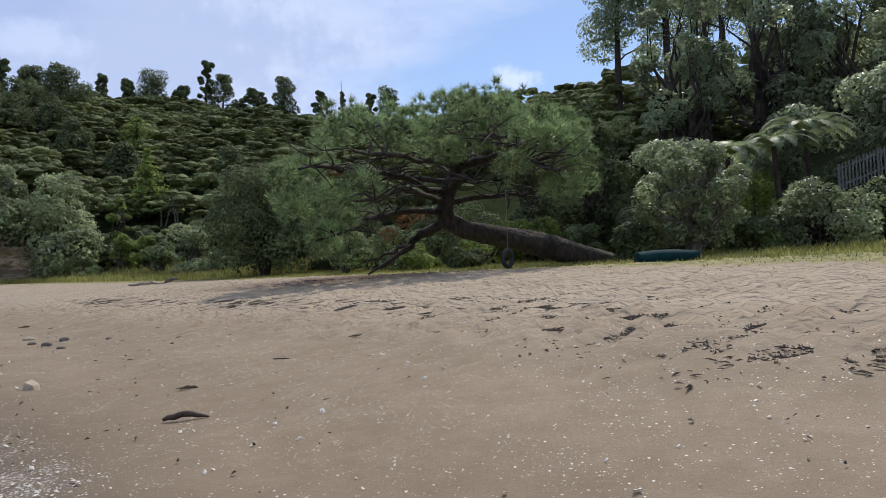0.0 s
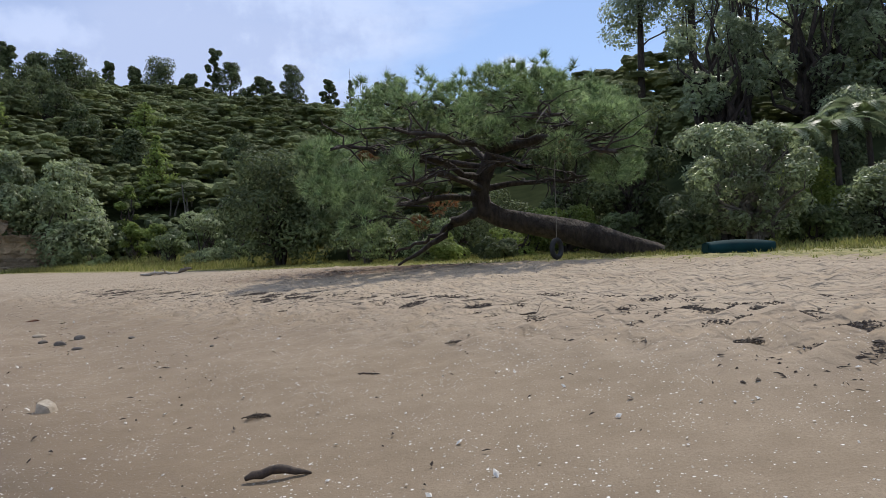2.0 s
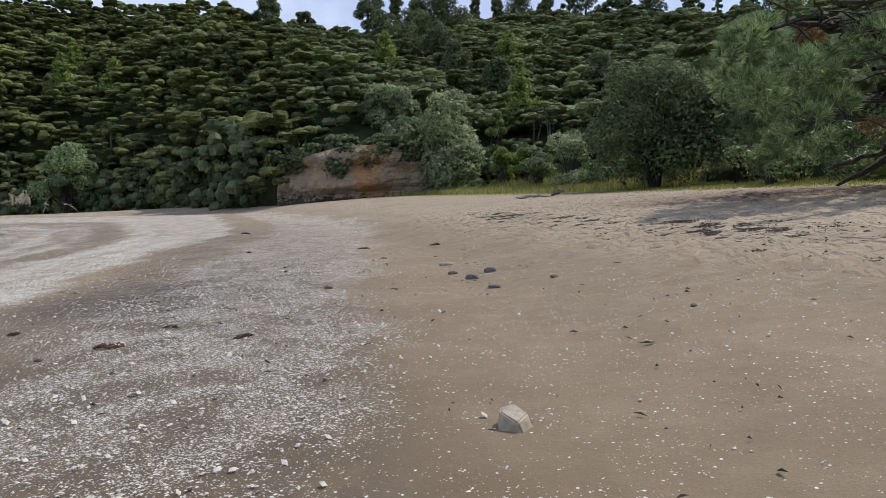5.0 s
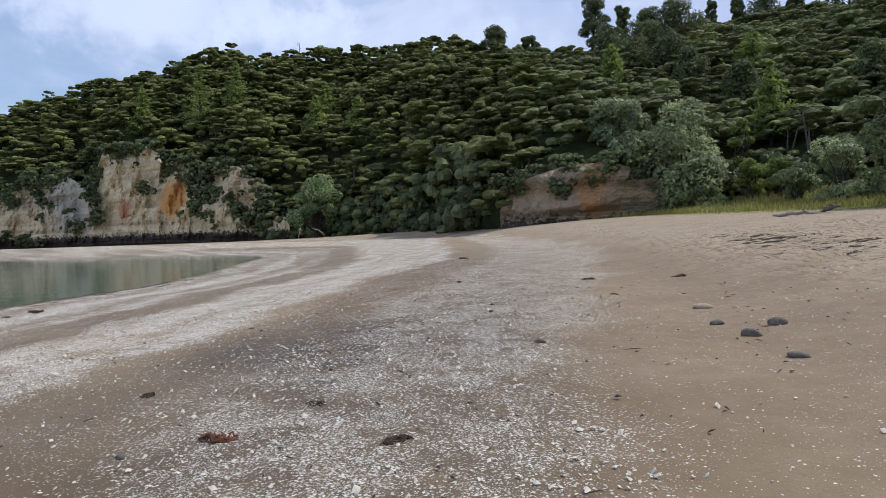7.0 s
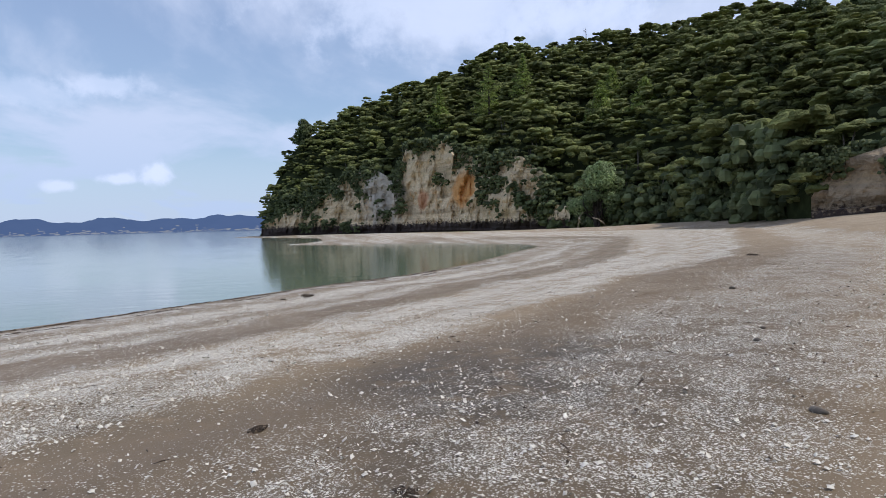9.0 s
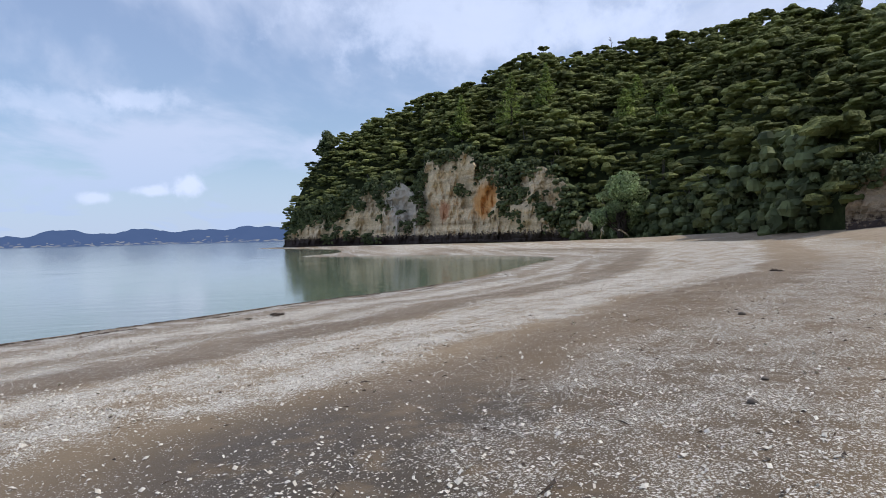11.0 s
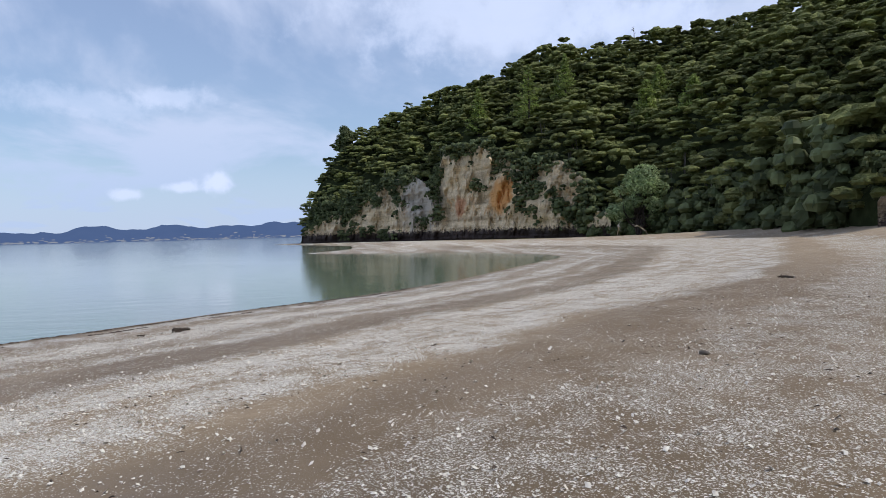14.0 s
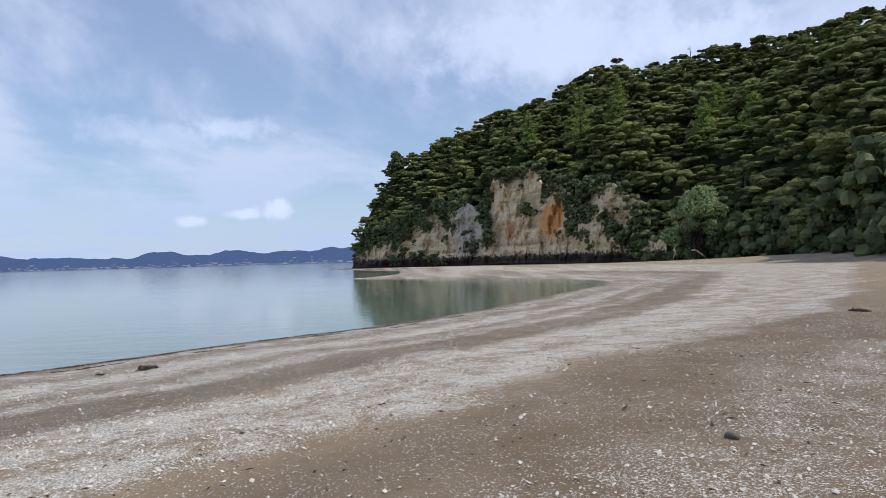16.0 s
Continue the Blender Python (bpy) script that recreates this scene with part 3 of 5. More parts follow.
def hill_at(az, s):
    """A place on the hillside: s runs from 0 at the top of the cliff to 1 on the ridge and beyond."""
    foot, cliff, ridge, top = hill_row(az)
    r = foot + 0.3 * cliff + 0.5 + s * (ridge - foot - 0.3 * cliff)
    x, y = HX - np.sin(np.radians(az)) * r, HY + np.cos(np.radians(az)) * r
    fx, fy = HX - np.sin(np.radians(az)) * foot, HY + np.cos(np.radians(az)) * foot
    low = ground_z(fx, fy) + cliff
    rise = np.where(s < 1, s * (1.22 - 0.22 * s), 1 - 0.8 * np.maximum(s - 1, 0) ** 1.5)
    lumps = 2.2 * np.sin(x * 0.055 + 1.0) * np.cos(y * 0.06) + 1.2 * np.sin(x * 0.13 + y * 0.11)
    z = low + (top - 5.0 - low) * rise + lumps * np.clip(s * 3, 0, 1) * np.clip(2.2 - 1.6 * s, 0.3, 1)
    return x, y, z


def land_z(x, y):
    """The height of beach or hillside under a place."""
    az, r = math.degrees(math.atan2(HX - x, y - HY)), math.hypot(x - HX, y - HY)
    foot, cliff, ridge, top = hill_row(az)
    s = (r - foot - 0.3 * cliff - 0.5) / (ridge - foot - 0.3 * cliff)
    g = float(ground_z(np.array([x]), np.array([y]))[0])
    return max(g, float(hill_at(az, max(s, 0.0))[2])) if s > 0 else g


def build_ground():
    def axis(low, high, step, far):
        mid = np.arange(low, high + step / 2, step)
        out = np.cumsum(step * 1.17 ** np.arange(1, 60))
        out = out[out < far]
        return np.concatenate([(low - out)[::-1], mid, high + out])
    xs, ys = axis(-46, 18, 0.22, 4700), axis(-8, 50, 0.22, 4700)
    gx, gy = np.meshgrid(xs, ys, indexing="ij")
    d, z = shore_distance(gx, gy), ground_z(gx, gy)
    rng = np.random.default_rng(3)
    near = (gx > -48) & (gx < 20) & (gy > -10) & (gy < 52)
    soft = np.clip((d - 23) / 3, 0, 1)
    z = z + near * (rng.normal(size=z.shape) * 0.004 * soft + 0.006 * np.sin(gx * 1.9 + np.sin(gy * 1.3)) * np.sin(gy * 1.7 + 0.6 * gx) * (0.25 + soft))
    # scuffed footprints in the soft dry sand, and a crumbled strand line
    m = 9000
    fv, fd = rng.uniform(-16, 36, m), np.where(rng.uniform(size=m) < 0.8, rng.uniform(23.2, 37, m), rng.normal(size=m) * 0.7 + 23.8)
    fx, fy = 0.75 * (fd - 17.5) - 0.66 * fv, 0.66 * (fd - 17.5) + 0.75 * fv
    for px, py, reach, deep in zip(fx, fy, rng.uniform(0.11, 0.24, m), rng.uniform(0.02, 0.05, m)):
        i0, i1 = np.searchsorted(xs, (px - 3 * reach, px + 3 * reach))
        j0, j1 = np.searchsorted(ys, (py - 3 * reach, py + 3 * reach))
        q = np.hypot(gx[i0:i1, j0:j1] - px, gy[i0:i1, j0:j1] - py) / reach
        z[i0:i1, j0:j1] += deep * (0.45 * np.exp(-(((q - 1.6) / 0.6) ** 2)) - np.exp(-(q**2)))
    n, k = z.shape
    i, j = np.meshgrid(np.arange(n - 1), np.arange(k - 1), indexing="ij")
    quads = np.stack([i * k + j, (i + 1) * k + j, (i + 1) * k + j + 1, i * k + j + 1], -1).reshape(-1, 4)
    me = mesh_of("ground", np.stack([gx, gy, z], -1).reshape(-1, 3), quads, M_SAND, True)
    v = along(gx, gy)
    shell = shell_share(d, v)
    wet = np.interp(d, [-5, 0, 0.6, 2, 7, 7.6, 9.2, 9.8, 13.3, 14.3, 16.5, 18.5, 19.8, 23, 25], [1, 1, 1, 0.7, 0.7, 0.95, 0.95, 0.2, 0.3, 0.95, 0.9, 0.85, 0.5, 0.4, 0.0])
    wet = wet * np.where(d > 13, np.interp(v, [36, 55], [1.0, 0.3]), 1.0)
    grass = np.clip((d - grass_line(v)) / 4 + 0.5, 0, 1)
    dry = np.clip((d - 22.5) / 3.0, 0, 1) * (1 - grass)
    silt = 1.2 * np.exp(-(((gx + 12.9) / 1.7) ** 2 + ((gy - 11.0) / 1.3) ** 2)) + 0.7 * np.exp(-(((gx + 13) / 2.2) ** 2 + ((gy - 7.5) / 1.4) ** 2)) + 0.6 * np.exp(-(((gx + 14.4) / 1.5) ** 2 + ((gy - 12.6) / 1.0) ** 2))
    shell = shell * (1 - 0.7 * np.clip(silt, 0, 1))
    silt = silt + 0.62 * np.clip((d - 15) / 1.0, 0, 1) * np.clip((18.8 - d) / 0.8, 0, 1) * np.clip((24 - v) / 6, 0, 1)
    # Mask for needle litter plus painted shadow below the leaning pine.
    duff_shade = np.exp(-(((gx + 1.5) / 7.0) ** 2 + ((gy - 28.5) / 4.0) ** 2) ** 1.5)
    for name, value in (("duff_shade", duff_shade), ("shell", shell), ("wet", wet), ("grass", grass), ("dry", dry), ("silt", np.clip(silt, 0, 1))):
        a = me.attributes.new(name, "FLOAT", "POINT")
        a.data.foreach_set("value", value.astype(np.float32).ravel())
    tagged(new("ground", me), "grey-brown beach sand with crushed white shell and dry grass inland", "beach", kind="structure")


def build_sea():
    bm = bmesh.new()
    bmesh.ops.create_grid(bm, x_segments=60, y_segments=60, size=4800)
    for v in bm.verts:
        v.co.z = SEA
    me = bpy.data.meshes.new("water")
    bm.to_mesh(me)
    bm.free()
    me.materials.append(M_WATER)
    tagged(new("water", me), "calm grey-green sea in the bay", "sea", kind="structure")


def build_hillside():
    azs = np.linspace(88.9, -140, 330)
    ss = np.concatenate([[0.0, 0.01, 0.03], np.linspace(0.06, 1.0, 34), [1.06, 1.14, 1.25, 1.4, 1.6, 1.9]])
    a, s = np.meshgrid(azs, ss, indexing="ij")
    x, y, z = hill_at(a, s)
    drop = np.stack([x[:, 0], y[:, 0], z[:, 0] - 24], -1)
    p = np.concatenate([drop[:, None], np.stack([x, y, z], -1)], 1)
    n, k = p.shape[:2]
    i, j = np.meshgrid(np.arange(n - 1), np.arange(k - 1), indexing="ij")
    quads = np.stack([i * k + j, i * k + j + 1, (i + 1) * k + j + 1, (i + 1) * k + j], -1).reshape(-1, 4)
    tagged(new("hillside", mesh_of("hillside", p.reshape(-1, 3), quads, M_SOIL, True)), "dark wooded hillside soil round the bay", "hill", kind="structure")


def build_cliff(name, az0, az1, mat, label, seed, deep):
    """A weathered face: grid along the foot and up, with ledges and gullies."""
    n, k = 260, 46
    azs, hs = np.linspace(az0, az1, n), np.linspace(0, 1, k)
    a, h = np.meshgrid(azs, hs, indexing="ij")
    foot, cliff, ridge, top = hill_row(a)
    up = h * (cliff + 0.6)
    base = ground_z(HX - np.sin(np.radians(a)) * foot, HY + np.cos(np.radians(a)) * foot)
    off = np.zeros_like(a)
    arc = np.radians(a) * foot
    for i in range(n):
        for j in range(k):
            p = Vector((arc[i, j] * 0.075 + seed, up[i, j] * 0.085, 0.0))
            block = noise.cell(Vector((arc[i, j] * 0.16 + 0.05 * up[i, j], up[i, j] * 0.22, seed)))
            off[i, j] = deep * (0.85 * noise.fractal(p, 0.75, 2.1, 6) - 0.58 + 0.16 * block + 0.20 * noise.noise(Vector((arc[i, j] * 0.3, seed, up[i, j] * 0.12))))
    off = np.minimum(off, 0.0)
    ledge = 0.30 * np.sin(up * 2.4 + 1.5 * np.sin(arc * 0.05)) + 0.9 * (up < 1.2)
    r = foot + 0.26 * up - ledge * 0.8 + off * np.clip(up / 2, 0.2, 1)
    x, y, z = HX - np.sin(np.radians(a)) * r, HY + np.cos(np.radians(a)) * r, base - 0.6 + up
    i, j = np.meshgrid(np.arange(n - 1), np.arange(k - 1), indexing="ij")
    quads = np.stack([i * k + j, i * k + j + 1, (i + 1) * k + j + 1, (i + 1) * k + j], -1).reshape(-1, 4)
    tagged(new(name, mesh_of(name, np.stack([x, y, z], -1).reshape(-1, 3), quads, mat, False)), label, "cliff", kind="structure")


build_ground()
build_sea()
build_hillside()
build_cliff("cliff_face", 88.75, 62.0, M_CLIFF, "pale weathered sandstone cliff with a dark tidal foot", 3.0, 4.8)
build_cliff("ochre_bank", 43.0, 24.0, M_RUST, "low ochre sandstone bank at the head of the beach", 9.0, 2.2)


# ---- woods on the hill ----
def cushion(x, y, z, r, h, rng):
    """A small lumpy dome of dense leaves, tucked in below."""
    sides, rows = 7, ((0.72, -0.45), (1.0, 0.12), (0.66, 0.78))
    a = np.arange(sides) * 2 * np.pi / sides + rng.uniform(0, 1)
    v = [np.stack([w * r * np.cos(a), w * r * np.sin(a), np.full(sides, u * h)], -1) for w, u in rows]
    v = np.concatenate(v + [np.array([[0, 0, h]])]) * (1 + 0.15 * rng.normal(size=(3 * sides + 1, 1))) + [x, y, z]
    k, j = np.meshgrid(np.arange(2), np.arange(sides), indexing="ij")
    p, q = (k * sides + j).ravel(), (k * sides + (j + 1) % sides).ravel()
    j = np.arange(sides)
    return v, np.concatenate([np.stack([p, q, q + sides], -1), np.stack([p, q + sides, p + sides], -1), np.stack([2 * sides + j, 2 * sides + (j + 1) % sides, np.full(sides, 3 * sides)], -1)])


def canopy_templates(rng, count, leaf, blades):
    """Crowns of radius one: cushions of dense leaves in two uneven tiers, with loose leaves on and under them."""
    out = []
    for _ in range(count):
        lobes = [(rng.uniform(-0.1, 0.1), rng.uniform(-0.1, 0.1), 0.08, 0.40, 0.40, 0.26)]
        for k in range(7):
            a, r = k * 0.898 + rng.uniform(-0.4, 0.4), rng.uniform(0.35, 0.85)
            w = rng.uniform(0.20, 0.38)
            lobes.append((r * math.cos(a), r * math.sin(a), 0.14 - 0.42 * r * r + rng.uniform(-0.14, 0.14), w, w, w * rng.uniform(0.55, 0.85)))
        for k in range(5):
            a, r = k * 1.257 + rng.uniform(-0.4, 0.4), rng.uniform(0.5, 0.9)
            w = rng.uniform(0.18, 0.34)
            lobes.append((r * math.cos(a), r * math.sin(a), rng.uniform(-0.85, -0.40), w, w, w * rng.uniform(0.6, 0.95)))
        pieces = [cushion(x, y, z, r, h, rng) for x, y, z, r, _, h in lobes]
        p, f = lobed(lobes, blades, rng, 0.98, 0.6, 0.55)
        out.append(joined(pieces + [leaves(p, f, leaf, leaf * 0.7, rng)]))
    return out


def build_canopy(name, az0, az1, s0, s1, count, size, mat, label, seed, blades=150, leaf=0.11):
    """Flat-topped crowns over a stretch of hillside, joined, with bare stems under them."""
    rng = np.random.default_rng(seed)
    forms = canopy_templates(rng, 8, leaf, blades)
    pieces, stems, put, tries = [], [], [], 0
    cells = {}
    while len(put) < count and tries < count * 12:
        tries += 1
        az, s = rng.uniform(az0, az1), rng.uniform(s0, s1)
        foot, cliff, ridge, top = hill_row(az)
        if rng.uniform() > (foot + s * (ridge - foot)) / 255.0:
            continue
        x, y, z = (float(v) for v in hill_at(az, s))
        r = size * rng.uniform(0.55, 1.35)
        key, close = (int(x // 4), int(y // 4)), False
        for i in (-1, 0, 1):
            for j in (-1, 0, 1):
                close |= any(math.hypot(x - u, y - w) < 0.62 * (r + q) * 0.8 for u, w, q in cells.get((key[0] + i, key[1] + j), ()))
        if close:
            continue
        cells.setdefault(key, []).append((x, y, r))
        put.append((x, y, z, r))
        tall = rng.uniform(0.4, 5.2) if az < 85.5 else rng.uniform(0.4, 1.8)
        v, f = forms[rng.integers(len(forms))]
        a = rng.uniform(0, 6.28)
        turn = np.array([[math.cos(a), -math.sin(a), 0], [math.sin(a), math.cos(a), 0], [0, 0, 1]])
        pieces.append(((v @ turn.T) * [r, r, r * rng.uniform(0.55, 0.95)] + [x, y, z + tall], f))
        if s < 0.12 and rng.uniform() < 0.4:
            for _ in range(2):
                dx, dy = rng.normal(size=2) * 0.35 * r
                stems.append(tube([(x + dx * 0.3, y + dy * 0.3, z - 1), (x + dx, y + dy, z + tall)], [0.16, 0.07], 4))
    tagged(new(name, mesh_of(name, *joined(pieces), mat)), label, "woodland", kind="stuff")
    if stems:
        tagged(new(name + "_stems", mesh_of("stems", *joined(stems), M_PALE_BARK, True)), "thin bare stems under the hillside trees", "woodland", kind="stuff")


build_canopy("slope_woods", -75, -10, 0.25, 1.1, 420, 3.2, L_CANOPY_FAR, "dense trees covering the slope above the beach", 13, 70, 0.085)
build_canopy("headland_woods", 40, 88.4, 0.0, 1.06, 2000, 3.7, L_CANOPY, "flat-topped coastal trees covering the headland", 11, 100, 0.066)
build_canopy("valley_woods", -12, 41, 0.05, 1.04, 1850, 3.6, L_CANOPY_FAR, "brownish-green scrub trees covering the valley side", 12, 90, 0.085)


# ---- far shore ----
def build_far_hills():
    azs = np.linspace(60, 150, 400)
    verts = []
    for a in azs:
        u = a * 0.35
        h = 76 + 28 * noise.fractal(Vector((u, 1.7, 0)), 1.0, 2.0, 5) + 26 * math.exp(-((a - 93.9) / 1.6) ** 2) * 0.35 + 18 * math.exp(-((a - 88) / 14) ** 2)
        x, y = -math.sin(radians(a)) * 4300, math.cos(radians(a)) * 4300
        verts += [(x, y, -3), (x * 1.0, y * 1.0, 6 + 0.12 * h), (x * 1.05, y * 1.05, h)]
    n = len(azs)
    quads = [(3 * i + j, 3 * i + j + 1, 3 * i + j + 4, 3 * i + j + 3) for i in range(n - 1) for j in (0, 1)]
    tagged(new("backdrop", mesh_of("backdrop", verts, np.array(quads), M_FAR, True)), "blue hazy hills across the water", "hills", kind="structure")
    rng = np.random.default_rng(5)
    bits = []
    for _ in range(320):
        a = radians(rng.uniform(80, 118))
        x, y, z = -math.sin(a) * 4280, math.cos(a) * 4280, rng.exponential(7) + 0.5
        w, h = rng.uniform(5, 26), rng.uniform(2, 6)
        dx, dy = math.cos(a) * w / 2, math.sin(a) * w / 2
        bits.append((np.array([(x - dx, y - dy, z), (x + dx, y + dy, z), (x + dx, y + dy, z + h), (x - dx, y - dy, z + h)]), np.array([(0, 1, 2, 3)])))
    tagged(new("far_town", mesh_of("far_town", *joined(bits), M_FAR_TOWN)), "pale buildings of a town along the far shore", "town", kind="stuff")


build_far_hills()


# ---- the leaning pine ----
def needles(lobes, count, rng, long=0.27, blades=11, wide=0.017, spread=0.30):
    """Tufts of needles: each tuft a burst of thin blades that point outwards and up."""
    p, way = lobed(lobes, count, rng, 0.45, 0.7)
    way /= np.linalg.norm(way, axis=1, keepdims=True)
    p, way = np.repeat(p, blades, 0), np.repeat(way, blades, 0)
    d = way + rng.normal(size=p.shape) * spread
    d /= np.linalg.norm(d, axis=1, keepdims=True)
    side = np.cross(d, rng.normal(size=p.shape))
    side /= np.linalg.norm(side, axis=1, keepdims=True) + 1e-9
    ln = long * rng.uniform(0.6, 1.25, (len(p), 1))
    v = np.stack([p - side * wide * 0.5, p + side * wide * 0.5, p + d * ln], 1).reshape(-1, 3)
    return v, np.arange(len(v)).reshape(-1, 3)


def build_leaning_pine():
    rng = np.random.default_rng(21)
    base = np.array([9.8, 30.2, 1.75])
    root = thing("leaning_pine", base, "old pine with its thick trunk leaning low over the beach", "tree")
    def at(points):
        return np.asarray(points, float) - base
    trunk = at([(11.3, 29.9, 1.45), (10.5, 30.0, 1.72), (9.6, 30.2, 2.0), (8.4, 30.4, 2.36), (7.2, 30.6, 2.75), (6.0, 30.8, 3.1), (4.9, 31.0, 3.38), (3.8, 31.2, 3.6),
                (2.8, 31.3, 3.8), (1.95, 31.45, 4.25), (1.85, 31.4, 4.9), (1.95, 31.3, 5.6), (2.25, 31.2, 6.3), (2.6, 31.0, 7.3)])
    part("trunk", mesh_of("trunk", *tube(trunk, [0.12, 0.3, 0.5, 0.58, 0.6, 0.55, 0.5, 0.47, 0.48, 0.52, 0.44, 0.4, 0.36, 0.28], 16, 0.08, rng), M_BARK, True), root)
    limbs = [[(1.8, 31.3, 4.2), (0.5, 31.0, 3.6), (-0.5, 30.9, 2.65), (-2.0, 30.8, 1.7)], [(1.6, 31.3, 4.0), (0.2, 31.4, 3.3), (-0.9, 31.6, 2.7), (-2.2, 31.9, 2.3)],
             [(2.0, 31.3, 5.6), (0.1, 30.5, 6.5), (-2.1, 30, 7.1), (-4.6, 29.6, 7.2)], [(2.2, 31.2, 6.2), (-1, 32, 6.5), (-4.6, 33, 5.8)],
             [(1.8, 31.4, 4.8), (-1.1, 30.8, 4.7), (-3.8, 30, 3.5)], [(2.6, 31, 7.0), (4.8, 30.6, 7.5), (7, 30, 7.2), (8.9, 29.6, 6.9)],
             [(2.6, 31, 7.2), (2.6, 31, 8.3), (4.2, 31, 9.1), (5, 31, 9.9)], [(2.6, 31, 7.6), (0.9, 31, 8.8), (-2.2, 31, 9.3)],
             [(2.0, 31.3, 5.2), (4.5, 31.8, 5.5), (6.8, 32, 5.7)], [(2.6, 31, 7.2), (5, 32.5, 8.1), (8.4, 33, 8.2)], [(2.4, 31, 7), (1, 29, 7.6), (-1.5, 27.8, 8.2)],
             [(2.6, 31, 7.3), (4, 29, 8.5), (6.5, 28, 8.8)], [(2.2, 31.2, 6.4), (1, 33.5, 7.6), (-2, 35, 8)], [(2.6, 31, 7.3), (4, 33.5, 8.6), (6, 35.5, 8.6)],
             [(2.6, 31, 7.0), (5.05, 32.3, 7.3), (7.2, 33, 7.3)], [(2.1, 31.3, 6.0), (3.2, 30.3, 6.6), (4.6, 29.6, 6.3)], [(1.9, 31.3, 5.2), (0.6, 30.2, 5.9), (-1.6, 29.2, 5.5)]]
    def outwards(x, y, z):
        """The same spread drawn in as the crown comes nearer to the beach."""
        f = (y - 2.8) / 28.2
        return -2.25 + (x + 2.25) * f, y, 1.35 + (z - 1.35) * f
    for k, pts in enumerate(limbs):
        if k > 1:
            near = 6.5 if k not in (3, 8, 12, 13) else 1.5
            pts = [p if i == 0 else outwards(p[0], p[1] - near * i / (len(pts) - 1), p[2]) for i, p in enumerate(pts)]
        p = at(pts)
        fine = np.concatenate([np.linspace(a, b, 5)[:-1] for a, b in zip(p[:-1], p[1:])] + [p[-1:]])
        fine[2:-1] += rng.normal(size=fine[2:-1].shape) * 0.09
        r = (0.26 if k in (0, 5, 6) else 0.17)
        pieces = [tube(fine, np.linspace(r, 0.05, len(fine)), 8, 0.05, rng)]
        for j in range(3, len(fine) - 1):
            for _ in range(4):
                if k > 1:
                    tip = fine[j] + rng.normal(size=3) * [0.95, 0.95, 0.45] + [0, 0, 0.1]
                    pieces.append(tube(curve(fine[j], tip, 0.1, rng, 4, 0.06), [0.045, 0.035, 0.025, 0.012], 4))
        part("limb", mesh_of("limb", *joined(pieces), M_BARK, True), root)
    spots = [(-4.3, 7.4), (-3.3, 8.6), (-4.6, 5.0), (-3.6, 3.6), (-1.0, 9.0), (0.2, 8.2), (1.7, 9.2), (3.9, 9.9), (5.1, 8.8), (7.1, 8.8), (9.0, 8.8), (8.2, 7.2),
             (2.6, 7.9), (-1.3, 6.4), (-2.6, 6.1), (5.0, 10.3), (-2.0, 9.9), (9.0, 6.6), (-4.0, 6.1), (-5.6, 6.2), (9.3, 7.4), (6.2, 7.6), (3.6, 8.7), (-2.9, 4.4), (0.6, 9.6), (8.6, 6.0), (6.9, 9.7), (-5.0, 7.0), (-4.6, 4.2), (-5.2, 5.6), (-3.0, 9.3), (1.2, 10.0), (2.9, 10.4)]
    spots += [(8.0, 9.4), (8.8, 8.7)]
    lobes = []
    for x, z in spots:
        for y in (rng.uniform(23.0, 25.5), rng.uniform(25.0, 29.0), rng.uniform(28.0, 33.0)):
            s = rng.uniform(0.45, 0.80)
            lobes.append((*(np.array(outwards(x + rng.normal() * 0.35, y, z - 0.25 + rng.normal() * 0.25)) - base), s, s, s * 0.66))
    for x, z in ((5.3, 11.1), (4.7, 10.8), (-2.2, 10.1), (-1.4, 9.9), (2.2, 9.8), (3.0, 10.1), (6.0, 10.2), (0.2, 9.9), (1.4, 10.3), (4.0, 10.8), (3.4, 10.6), (2.4, 10.4), (-0.6, 10.3), (6.8, 10.6), (7.6, 10.2), (-3.4, 9.9)):
        lobes.append((*(np.array(outwards(x, 24.5 + rng.normal(), z)) - base), 0.26, 0.26, 0.42))
    part("crown", mesh_of("crown", *needles(lobes, 3700, rng, 0.34, 34, 0.024, 0.55), L_PINE), root, "blue-green tufts of long needles")
    dry = [(*(np.array(q) - base), 0.36, 0.36, 0.25) for q in ((-0.2, 30.5, 4.2), (0.4, 31, 4.6), (-3.0, 27, 6.0), (6.4, 26, 5.8), (4.8, 26.3, 6.2), (-1.0, 31, 3.6))]
    part("dry_needles", mesh_of("dry_needles", *needles(dry, 260, rng, 0.26, 10, 0.02), L_DEAD), root, "rust-brown dead needles")


